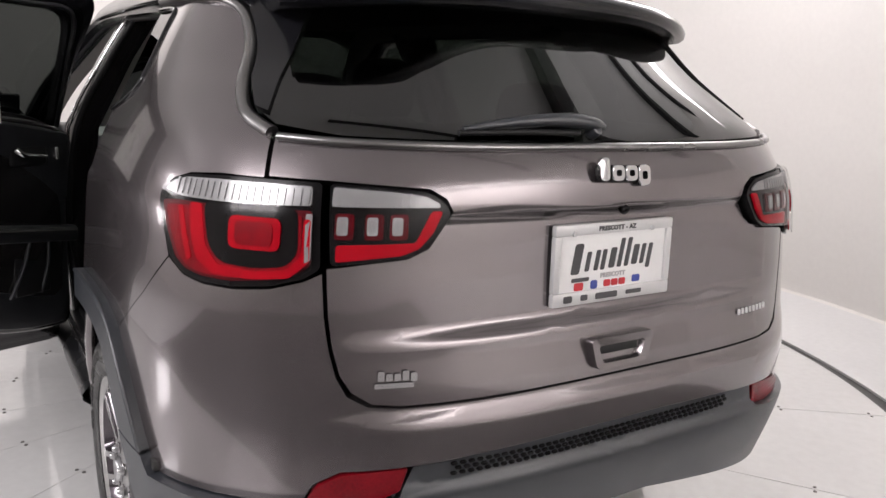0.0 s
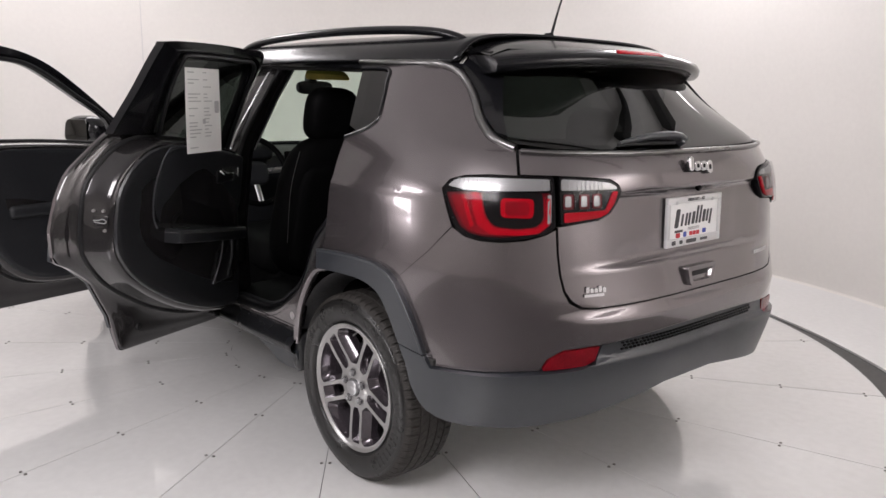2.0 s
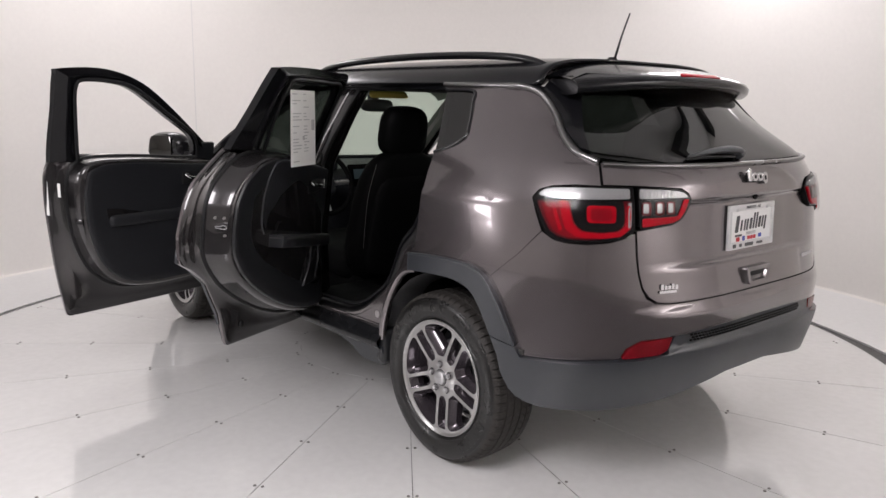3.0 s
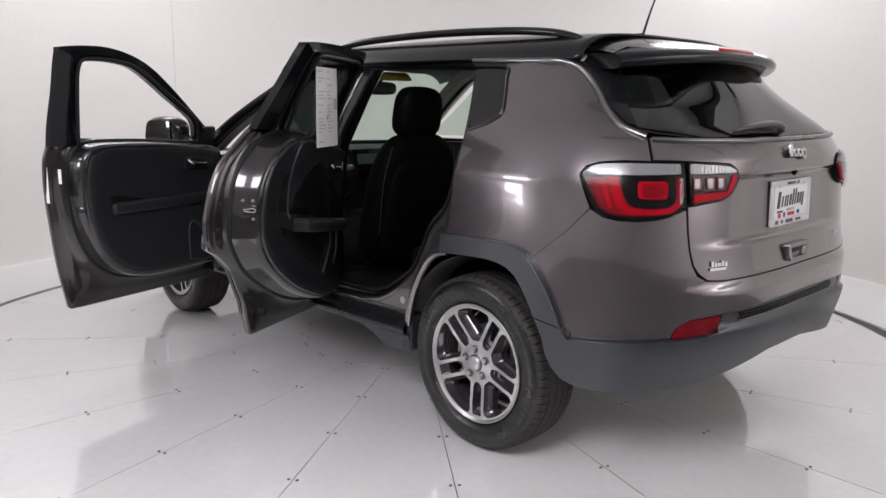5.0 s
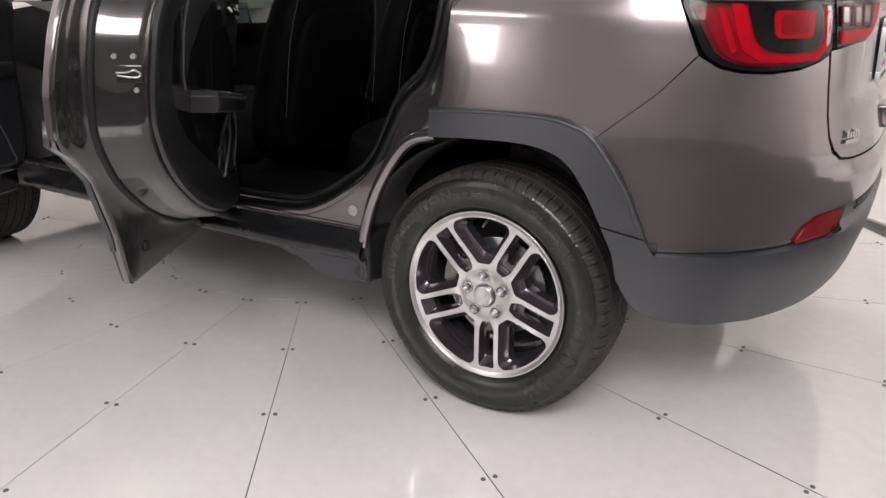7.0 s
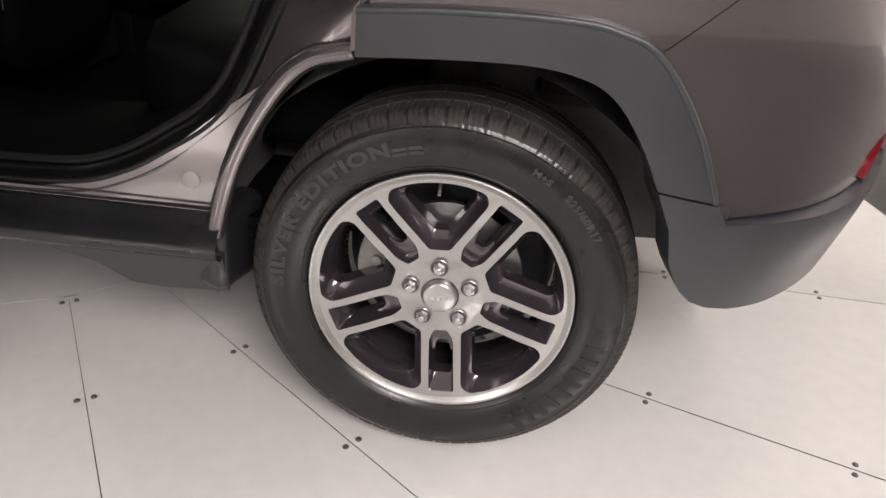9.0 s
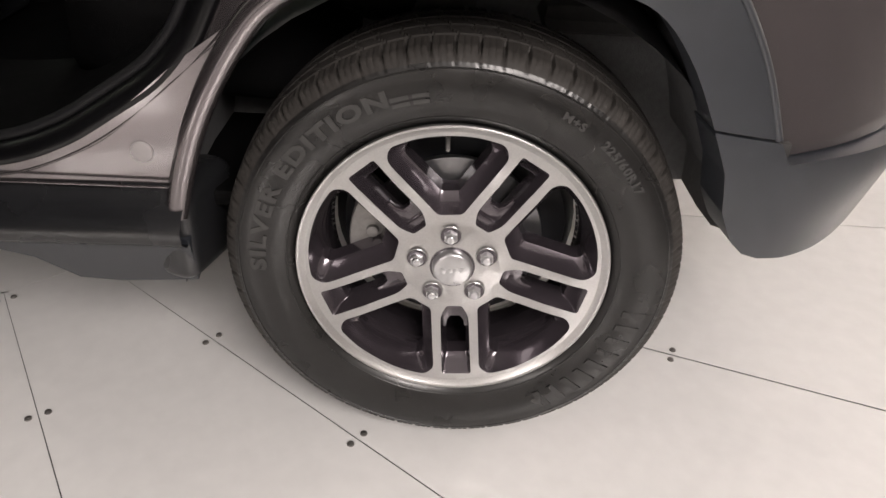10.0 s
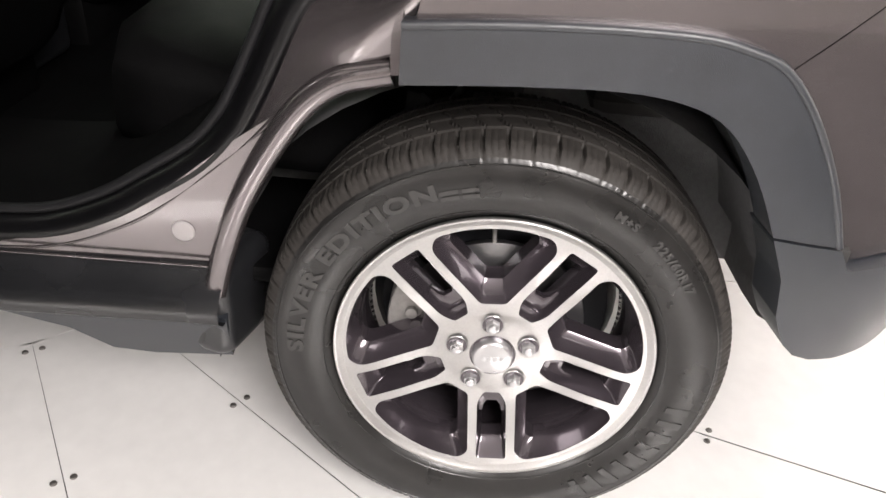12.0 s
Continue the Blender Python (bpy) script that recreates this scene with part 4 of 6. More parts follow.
    for k in range(9):
        w0 = -16 - k * 5.6
        bm = bmesh.new()
        pts = []
        for u, v in ((-0.012, -0.017), (0.004, -0.017), (0.012, 0.017), (-0.004, 0.017)):
            w = radians(w0) + u / 0.284 * 0.7
            rr = 0.284 + v
            pts.append((rr * math.cos(w), rr * math.sin(w)))
        vs = [bm.verts.new((x, y, tyre_side(math.hypot(x, y)) + 0.0022)) for x, y in pts]
        vb = [bm.verts.new((x, y, tyre_side(math.hypot(x, y)) - 0.001)) for x, y in pts]
        bm.faces.new(vs)
        for i in range(4):
            bm.faces.new((vb[i], vb[(i + 1) % 4], vs[(i + 1) % 4], vs[i]))
        part("moulded_block", bm, M_TYRE, t)
    return t


def turn2(pts, deg):
    c, s = math.cos(radians(deg)), math.sin(radians(deg))
    return [(x * c - y * s, x * s + y * c) for x, y in pts]


def face_z(x, y):
    r = math.hypot(x, y)
    return 0.0790 - 0.010 * smooth01((0.19 - r) / 0.10) + 0.004 * smooth01((0.075 - r) / 0.02)


WINDOW = rounded([(-0.0185, 0.088), (0.0185, 0.088), (0.0860, 0.1820), (0.0810, 0.2020), (0.042, 0.2155), (0.0, 0.2190), (-0.042, 0.2155), (-0.0810, 0.2020), (-0.0860, 0.1820)], [0.006, 0.006, 0.012, 0.010, 0.02, 0.02, 0.02, 0.010, 0.012], 4)
SLOT = rounded([(-0.012, 0.078), (0.012, 0.078), (0.0225, 0.098), (0.0240, 0.2100), (-0.0240, 0.2100), (-0.0225, 0.098)], [0.004, 0.004, 0.01, 0.005, 0.005, 0.01], 4)


def make_rim(parent):
    bm = bmesh.new()
    loops = []
    circle = [(0.2235 * math.cos(2 * PI * i / 120), 0.2235 * math.sin(2 * PI * i / 120)) for i in range(120)]
    holes = []
    for k in range(5):
        holes.append((turn2(WINDOW, 72 * k), 0))
        holes.append((turn2(SLOT, 36 + 72 * k), 1))
    edges = []
    for pts in [circle] + [h[0] for h in holes]:
        vs = [bm.verts.new((x, y, 0)) for x, y in pts]
        edges += [bm.edges.new((vs[i], vs[(i + 1) % len(vs)])) for i in range(len(vs))]
    bmesh.ops.triangle_fill(bm, use_beauty=True, use_dissolve=False, edges=edges)
    for a in range(0, 180, 12):
        bmesh.ops.bisect_plane(bm, geom=bm.verts[:] + bm.edges[:] + bm.faces[:], plane_co=(0, 0, 0), plane_no=(math.cos(radians(a)), math.sin(radians(a)), 0), dist=1e-5)
    for d in (-0.18, -0.14, -0.10, -0.06, -0.02, 0.02, 0.06, 0.10, 0.14, 0.18):
        for no in ((1, 0, 0), (0, 1, 0)):
            bmesh.ops.bisect_plane(bm, geom=bm.verts[:] + bm.edges[:] + bm.faces[:], plane_co=(no[0] * d, no[1] * d, 0), plane_no=no, dist=1e-5)
    for v in bm.verts:
        v.co.z = face_z(v.co.x, v.co.y)
    rim = part("rim", bm, M_MACHINED, parent, "machined silver alloy wheel face")
    # outer lip
    lip = [(0.2235, 0.0790), (0.2275, 0.0812), (0.2315, 0.0840), (0.2345, 0.0862), (0.2365, 0.0855), (0.2365, 0.078), (0.232, 0.070)]
    n = 120
    verts = [(r * math.cos(2 * PI * i / n), r * math.sin(2 * PI * i / n), z) for i in range(n) for r, z in lip]
    k = len(lip)
    faces = [(i * k + j, ((i + 1) % n) * k + j, ((i + 1) % n) * k + j + 1, i * k + j + 1) for i in range(n) for j in range(k - 1)]
    mesh_object("rim_lip", verts, faces, M_MACHINED, rim)
    # pocket walls: dark paint sloping in behind the machined face
    for pts, kind in holes:
        cx, cy = sum(p[0] for p in pts) / len(pts), sum(p[1] for p in pts) / len(pts)
        steps = ((1.0, 0.0), (0.985, -0.002), (0.90, -0.022), (0.74, -0.032), (0.70, -0.060)) if kind == 0 else ((1.0, 0.0), (0.97, -0.002), (0.86, -0.022), (0.72, -0.030), (0.68, -0.052))
        rows = [[(cx + (x - cx) * f, cy + (y - cy) * f, face_z(x, y) + dz) for x, y in pts] for f, dz in steps]
        m = len(pts)
        verts = [v for row in rows for v in row]
        faces = [(a * m + i, a * m + (i + 1) % m, (a + 1) * m + (i + 1) % m, (a + 1) * m + i) for a in range(len(rows) - 1) for i in range(m)]
        po = mesh_object("spoke_pocket", verts, faces, M_POCKET, rim, "dark grey painted spoke pocket")
        po.data.set_sharp_from_angle(angle=radians(40))
        if kind == 1:
            r = math.hypot(cx, cy)
            ang = math.degrees(math.atan2(cy, cx)) - 90
            web = bmesh.new()
            o = turn2([(-0.022, 0.080), (0.022, 0.080), (0.024, 0.134), (0.0145, 0.134), (0.0125, 0.121), (0.007, 0.113), (-0.007, 0.113), (-0.0125, 0.121), (-0.0145, 0.134), (-0.024, 0.134)], ang)
            extrude_outline(web, o, 0.014, pose(0, 0, 0.036), 0.003)
            o = turn2([(-0.018, 0.078), (0.018, 0.078), (0.018, 0.092), (-0.018, 0.092)], ang)
            extrude_outline(web, o, 0.012, pose(0, 0, 0.046), 0.003)
            part("pocket_web", web, M_POCKET, rim)
    # barrel behind the spokes
    lip = [(0.228, 0.072), (0.222, 0.050), (0.205, 0.030), (0.200, -0.06), (0.215, -0.095), (0.230, -0.10)]
    verts = [(r * math.cos(2 * PI * i / n), r * math.sin(2 * PI * i / n), z) for i in range(n) for r, z in lip]
    k = len(lip)
    faces = [(i * k + j, ((i + 1) % n) * k + j, ((i + 1) % n) * k + j + 1, i * k + j + 1) for i in range(n) for j in range(k - 1)]
    mesh_object("rim_barrel", verts, faces, M_POCKET, rim, "dark grey wheel barrel")
    # hub: bolts in countersinks, centre cap
    for k in range(5):
        a = radians(90 + 72 * k)
        m = pose(0.0555 * math.cos(a), 0.0555 * math.sin(a), 0.0)
        sink = bmesh.new()
        rows = []
        for r, z in ((0.0165, 0.0745), (0.0155, 0.0752), (0.0145, 0.0742), (0.0125, 0.0635), (0.0, 0.0630)):
            rows.append([sink.verts.new(m @ Vector((r * math.cos(2 * PI * i / 24), r * math.sin(2 * PI * i / 24), z + 0.0005))) for i in range(24)] if r else None)
        for la, lb in zip(rows[:3], rows[1:4]):
            for i in range(24):
                sink.faces.new((la[i], la[(i + 1) % 24], lb[(i + 1) % 24], lb[i]))
        part("bolt_seat", sink, M_MACHINED, rim)
        # The hub isn't cut: a dark disc paints the recess shade round each bolt.
        part("bolt_recess", cyl(bmesh.new(), 0.0152, 0.0148, 0.004, m @ pose(0, 0, 0.0737), 24), M_POCKET, rim, "dark disc for the shade round a wheel bolt")
        part("lug_bolt", cyl(bmesh.new(), 0.0115, 0.0105, 0.016, m @ pose(0, 0, 0.077), 6, 0.002), M_SATIN, rim, "satin metal wheel bolt")
        part("bolt_head", cyl(bmesh.new(), 0.0085, 0.0060, 0.005, m @ pose(0, 0, 0.087), 20, 0.0012), M_SATIN, rim)
    cap = part("centre_cap", cyl(bmesh.new(), 0.0315, 0.0290, 0.016, pose(0, 0, 0.078), 48, 0.004), M_SATIN, parent, "satin silver centre cap")
    # No groove is cut either; this dark disc gives its shade.
    part("cap_groove", cyl(bmesh.new(), 0.0345, 0.0342, 0.004, pose(0, 0, 0.0715), 48), M_POCKET, cap, "dark disc for the shade in the groove round the cap")
    for x in (-0.0165, -0.0070, 0.0025, 0.0120):
        part("cap_block", extrude_outline(bmesh.new(), rounded([(x - 0.001, -0.004), (x + 0.0065, -0.004), (x + 0.0065, 0.005), (x - 0.001, 0.005)], 0.0025, 3), 0.0008, pose(0, 0, 0.0858), 0.0002), M_SATIN, cap)
    tube("valve", [(0.0, 0.206, 0.030), (0.0, 0.196, 0.055), (0.0, 0.190, 0.066)], [0.004, 0.003, 0.003], M_CAST, rim, "brass tyre valve")
    # brake
    disc = part("brake_disc", cyl(bmesh.new(), 0.140, 0.140, 0.012, pose(0, 0, -0.004), 64, 0.002), M_DISC, parent, "bare steel brake disc")
    part("disc_hat", cyl(bmesh.new(), 0.078, 0.072, 0.040, pose(0, 0, 0.018), 48, 0.004), M_CAST, disc)
    cal = bmesh.new()
    arc = [(r * math.cos(radians(a)), r * math.sin(radians(a))) for r, aa in ((0.165, range(140, 196, 7)), (0.098, range(195, 139, -7))) for a in aa]
    extrude_outline(cal, arc, 0.052, pose(0, 0, -0.025), 0.006)
    part("brake_caliper", cal, M_CAST, disc, "grey cast brake caliper")
    part("caliper_bolt", cyl(bmesh.new(), 0.010, 0.010, 0.06, pose(-0.125, 0.030, 0.005), 12, 0.002), M_CAST, disc)
    # Brake backing plate, widened and blackened to give the shade behind the spokes.
    part("hub_carrier", cyl(bmesh.new(), 0.198, 0.18, 0.03, pose(0, 0, -0.055), 40), M_TRIM, disc, "black brake backing plate, widened to give the shade behind the spokes")


LEFT_WHEEL = Matrix(((0, 0, -1, -0.755), (-1, 0, 0, 0.0), (0, 1, 0, 0.3455), (0, 0, 0, 1)))
wheel = empty("wheel", car, LEFT_WHEEL @ pose(0, 0, 0, 0, 0, 4.5))
wheel["label"] = "machined and dark grey five-spoke alloy wheel"
make_tyre(wheel)
make_rim(wheel)
for ob in wheel.children:
    if ob.name.startswith("rim"):
        ob.matrix_basis = pose(0, 0, 0.015) @ Matrix.Diagonal((0.992, 0.992, 1, 1))
    if ob.name.startswith("centre_cap"):
        ob.matrix_basis = pose(0, 0, 0.015)


def copy_wheel(m):
    made = {}
    for o in (wheel, *wheel.children_recursive):
        made[o] = o.copy()
        scene.collection.objects.link(made[o])
        made[o].parent = made.get(o.parent, o.parent)
    made[wheel].matrix_basis = m


copy_wheel(pose(0, 2.636, 0) @ LEFT_WHEEL @ pose(0, 0, 0, 0, 0, 23))
copy_wheel(pose(0, 0, 0, 0, 0, 180) @ LEFT_WHEEL)
copy_wheel(pose(0, 2.636, 0) @ pose(0, 0, 0, 0, 0, 180) @ LEFT_WHEEL)

# ---- body sides under the doors, arches, floor pan ----


def loft(name, rails, mat, parent, label="", closed=False, angle=40):
    """A sheet through rails of equal length; closed: the last rail joins the first."""
    k = len(rails[0])
    verts = [v for rail in rails for v in rail]
    faces = []
    pairs = list(zip(range(len(rails)), range(1, len(rails)))) + ([(len(rails) - 1, 0)] if closed else [])
    for a, b in pairs:
        for j in range(k - 1):
            faces.append((a * k + j, a * k + j + 1, b * k + j + 1, b * k + j))
    if closed:
        faces += [tuple(a * k for a in range(len(rails)))[::-1], tuple(a * k + k - 1 for a in range(len(rails)))]
    bm = bmesh.new()
    vs = [bm.verts.new(v) for v in verts]
    for f in faces:
        bm.faces.new([vs[i] for i in f])
    return part(name, bm, mat, parent, label, angle)


DOGLEG = [(0.189, 0.822), (0.26, 0.770), (0.34, 0.699), (0.428, 0.645), (0.524, 0.576), (0.625, 0.518), (0.728, 0.479), (0.85, 0.456), (1.2, 0.448), (2.42, 0.442), (2.42, 0.400), (1.2, 0.405), (0.84, 0.425), (0.64, 0.440), (0.488, 0.450),
          (0.455, 0.470), (0.446, 0.490), (0.409, 0.572), (0.36, 0.650), (0.307, 0.714), (0.258, 0.747), (0.202, 0.762)]
for flip in (False, True):
    side = mirrored if flip else (lambda poly: poly)
    panel("rear_door_sill", side(DOGLEG), M_PAINT, car, "dark grey painted body side below the door opening", off=-0.05, depth=0.02)
ARCH = [(0.182, 0.763), (0.206, 0.758), (0.258, 0.745), (0.307, 0.712), (0.36, 0.648), (0.409, 0.569), (0.446, 0.483), (0.471, 0.409)]
panel("arch_end_plate", [(0.166, 0.842), (0.176, 0.832), (0.181, 0.815), (0.181, 0.768), (0.166, 0.768)], M_PAINT, car, "narrow painted flange ahead of the arch flare", off=-0.012, depth=0.03)
tube("arch_seal", on_skin(ARCH, -0.040), 0.018, M_PAINT, car, "painted rolled edge of the wheel arch")
part("body_plug", cyl(bmesh.new(), 0.0165, 0.0155, 0.005, Matrix.Translation(skin(0.512, 0.507, -0.049)) @ pose(0, 0, 0, 0, -90, 0), 28, 0.0012), M_SATIN_GREY, car, "round grey body plug")

# jamb of the rear door opening, with its rubber seal
JAMB = smooth_path([(1.18, 0.446, 0), (1.02, 0.449, 0), (0.831, 0.455, 0), (0.725, 0.468, 0), (0.624, 0.504, 0), (0.541, 0.549, 0), (0.461, 0.597, 0), (0.406, 0.649, 0), (0.370, 0.703, 0), (0.340, 0.758, 0), (0.300, 0.827, 0), (0.228, 0.89, 0), (0.188, 0.96, 0), (0.166, 1.06, 0), (0.158, 1.15, 0), (0.158, 1.22, 0), (0.195, 1.34, 0), (0.262, 1.485, 0)])
EDGE = smooth_path([(1.18, 0.438, 0), (1.02, 0.440, 0), (0.840, 0.446, 0), (0.735, 0.458, 0), (0.640, 0.490, 0), (0.555, 0.532, 0), (0.450, 0.610, 0), (0.360, 0.675, 0), (0.250, 0.755, 0), (0.172, 0.790, 0), (0.150, 0.836, 0), (0.138, 0.89, 0), (0.133, 0.96, 0), (0.128, 1.06, 0), (0.125, 1.15, 0), (0.126, 1.22, 0), (0.160, 1.34, 0), (0.240, 1.485, 0)])


def rise(z, low, high):
    return low + (high - low) * smooth01((z - 0.72) / 0.16)


def jamb_rail(d, off, lo=0, hi=None):
    """A rail along the opening, d metres into it from the painted jamb's inner edge."""
    out = []
    for i, v in list(enumerate(JAMB))[lo:hi]:
        a, b = JAMB[max(i - 1, 0)], JAMB[min(i + 1, len(JAMB) - 1)]
        ty, tz = (b.x - a.x) * 0.87, b.y - a.y
        k = math.hypot(ty, tz)
        out.append(skin(v.x + d * tz / k / 0.87, v.y - d * ty / k, -0.056 + off))
    return out


def edge_rail(t, low, high, lo=0, hi=None):
    """A rail between the outer edge (t = 0) and the seal's edge (t = 1)."""
    return [skin(a.x + (b.x - a.x) * t, a.y + (b.y - a.y) * t, rise(a.y, low, high)) for a, b in list(zip(EDGE, JAMB))[lo:hi]]


TOP = next(i for i, v in enumerate(JAMB) if v.y > 1.12)
for name, mat, lo, hi, label in (("door_jamb", M_PAINT, 0, TOP + 1, "dark grey painted door jamb"), ("pillar_edge", M_BLACK_PAINT, TOP, None, "gloss black pillar edge")):
    loft(name, [edge_rail(t, a, b, lo, hi) for t, a, b in ((0.0, -0.0495, -0.005), (0.15, -0.0485, -0.008), (0.40, -0.048, -0.026), (0.62, -0.050, -0.040), (0.85, -0.053, -0.050), (1.05, -0.060, -0.060))], mat, car, label, angle=80)
loft("door_seal", [jamb_rail(d, o) for d, o in ((-0.003, -0.004), (0.003, 0.004), (0.012, 0.007), (0.024, 0.004), (0.034, -0.006), (0.040, -0.022), (0.042, -0.045))], M_JAMB, car, "wide black rubber door seal")
tube("seal_bead", jamb_rail(0.045, -0.022)[::2], 0.008, M_RUBBER, car, "rounded rubber bead of the door seal")
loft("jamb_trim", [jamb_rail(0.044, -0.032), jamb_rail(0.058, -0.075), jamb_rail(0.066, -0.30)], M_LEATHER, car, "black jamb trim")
QW = [(v.x, v.y) for v in smooth_path([(p, z, 0) for p, z in ((0.236, 1.474), (0.045, 1.467), (0.010, 1.42), (-0.042, 1.325), (-0.046, 1.300), (-0.028, 1.283), (0.03, 1.258), (0.128, 1.232))], 4)]
for path in (QW, mirrored(QW)):
    tube("quarter_window_frame", on_skin(path, -0.001), 0.0075, M_BLACK_PAINT, car, "gloss black quarter window frame")

# black sill cladding
SILL_LOW = [(0.452, 0.372), (0.455, 0.286), (0.60, 0.273), (0.674, 0.276), (0.739, 0.318), (0.85, 0.344), (1.2, 0.350), (2.5, 0.350), (2.5, 0.372), (0.85, 0.376)]
for s in (-1, 1):
    rails = []
    for x, z in ((0.780, 0.456), (0.834, 0.454), (0.840, 0.446), (0.844, 0.428), (0.862, 0.416), (0.877, 0.398), (0.876, 0.378), (0.860, 0.364), (0.80, 0.356)):
        rails.append([(s * x, y, z + dz) for y, dz in ((0.395, 0.0), (0.45, 0.0), (0.58, -0.004), (0.70, -0.008), (1.2, -0.014), (1.8, -0.014), (2.22, -0.014))])
    loft("sill_cladding", rails, M_SILL, car, "satin black plastic sill cladding", angle=75)
    panel("sill_skirt", SILL_LOW if s == -1 else mirrored(SILL_LOW), M_CLADDING, car, "black grained lower sill skirt", off=-0.018, depth=0.06, step=0.06)
    part("sill_end", box(bmesh.new(), (0.15, 0.075, 0.165), pose(s * 0.772, 0.408, 0.368, 0, 0, s * 16), 0.03, 5), M_SILL, car, "rounded black end of the sill")
    tube("sill_lip", [(s * x, y, z) for x, y, z in ((0.842, 0.40, 0.455), (0.843, 0.62, 0.452), (0.843, 1.2, 0.442), (0.843, 2.2, 0.442))], 0.0022, M_PAINT, car, "thin painted flange along the sill")

# wheel housings, floor pan and underbody
for s in (-1, 1):
    for yw in (0.0, 2.636):
        rows = []
        for i in range(25):
            rr = 0.428
            turn = {x: radians(-9 + (end + 9) * i / 24) for x, end in ((0.83, 170), (0.78, 173), (0.70, 178), (0.60, 181), (0.48, 182))}
            rows.append([(s * x, yw + rr * math.cos(w) * (1.0 if x < 0.7 else 0.985), 0.345 + rr * math.sin(w) * (1.0 if x < 0.7 else 0.985)) for x, w in turn.items()])
        lin = bmesh.new()
        g = [[lin.verts.new(v) for v in row] for row in rows]
        for a, b in zip(g, g[1:]):
            for j in range(4):
                lin.faces.new((a[j], a[j + 1], b[j + 1], b[j]))
        lin.faces.new([row[4] for row in g])
        part("wheel_arch_liner", lin, M_LINER, car, "dark wheel arch liner")
    edge = [(v.x, v.y) for v in smooth_path([(p, z, 0) for p, z in ((0.10, 0.795), (-0.10, 0.800), (-0.195, 0.792), (-0.26, 0.766), (-0.312, 0.708), (-0.356, 0.625), (-0.384, 0.56), (-0.402, 0.50))], 5)]
    flip = Matrix.Diagonal((-s, 1, 1, 1))
    outer_rail = [flip @ skin(p, z, -0.020) for p, z in edge]
    loft("arch_flap", [outer_rail, [Vector((v.x * 0.985, v.y + 0.004, v.z + 0.003)) for v in outer_rail], [Vector((v.x * 0.93, v.y - 0.002, v.z + 0.006)) for v in outer_rail], [Vector((s * 0.60, v.y + 0.01, v.z + 0.006)) for v in outer_rail]], M_LINER, car, "dark felt flap inside the wheel arch", angle=80)
    tube("spring_strut", [(s * 0.57, 0.05, 0.30), (s * 0.56, 0.03, 0.72)], 0.05, M_UNDER, car, "dark suspension strut", smooth_path=False)
    part("bracket", box(bmesh.new(), (0.10, 0.09, 0.022), pose(s * 0.80, -0.40, 0.565), 0.004), M_UNDER, car, "black bracket in the wheel arch")
# Plain slab added under the car to block light.
part("underbody", box(bmesh.new(), (1.16, 3.2, 0.10), pose(0, 1.55, 0.345), 0.03), M_UNDER, car, "plain dark underbody slab that blocks light")
part("boot_floor", box(bmesh.new(), (1.10, 0.56, 0.06), pose(0, -0.40, 0.64), 0.03), M_UNDER, car)
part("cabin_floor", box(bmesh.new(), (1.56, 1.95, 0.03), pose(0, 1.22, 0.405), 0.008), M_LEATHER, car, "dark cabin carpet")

# ---- pillars, right flank, glass, front ----
CANT = smooth_path([(0.20, 1.490, 0), (0.6, 1.500, 0), (1.1, 1.508, 0), (1.5, 1.505, 0), (1.72, 1.470, 0), (2.0, 1.35, 0), (2.25, 1.225, 0), (2.55, 1.05, 0)])
for s in (-1, 1):
    flipx = Matrix.Diagonal((-s, 1, 1, 1))
    rails = [[flipx @ skin(v.x, v.y + dz, off) for v in CANT] for dz, off in ((0.018, -0.004), (0.0, -0.006), (-0.016, -0.020), (-0.022, -0.050), (-0.020, -0.085), (0.005, -0.105), (0.030, -0.095), (0.036, -0.030))]
    loft("roof_side_rail", rails, M_BLACK_PAINT, car, "black roof side rail and windscreen pillar", closed=True)
    if s == -1:
        tube("roof_seal", [skin(v.x, v.y - 0.020, -0.06) for v in CANT[::3]], 0.012, M_RUBBER, car, "black rubber door seal")
    rails = [[flipx @ skin(v.x, v.y - 0.014, off) for v in CANT] for off in (-0.088, -0.15)] + [[flipx @ skin(v.x, v.y + 0.03, -0.16) for v in CANT]]
    loft("pillar_trim", rails, M_HEADLINER, car, "pale grey pillar trim")
    PIL = [(1.24, 0.43), (1.245, 0.8), (1.24, 1.12), (1.215, 1.35), (1.195, 1.51)]
    rails = [[flipx @ skin(p + dp, z, off) for p, z in PIL] for dp, off in ((-0.125, -0.065), (-0.09, -0.052), (0.06, -0.05), (0.075, -0.07), (0.06, -0.13), (-0.10, -0.14), (-0.125, -0.11))]
    loft("centre_pillar", rails, M_SHADED_PAINT if s == -1 else M_BLACK_PAINT, car, "painted centre pillar", closed=True)
    rails = [[flipx @ skin(p + dp, z, off) for p, z in PIL[2:]] for dp, off in ((-0.045, -0.138), (0.045, -0.138), (0.035, -0.18), (-0.035, -0.18))]
    loft("pillar_trim", rails, M_TRIM if s == 1 else M_HEADLINER, car, closed=True)
    if s == -1:
        tube("pillar_seal", [skin(p - 0.118, z, -0.068) for p, z in PIL], 0.010, M_RUBBER, car, "black rubber door seal")
        tube("pillar_strip", [skin(p - 0.06, z, -0.049) for p, z in PIL[1:]], 0.006, M_CHROME, car, "shiny edge strip")
rb = bmesh.new()
hl = [[(x * w, y, z + dz - 0.020 - 0.012 * (abs(x) < 0.5)) for x, z in full[1:-1]] for y, w, dz in ROOF_Y]
hv = [[rb.verts.new(v) for v in row] for row in hl]
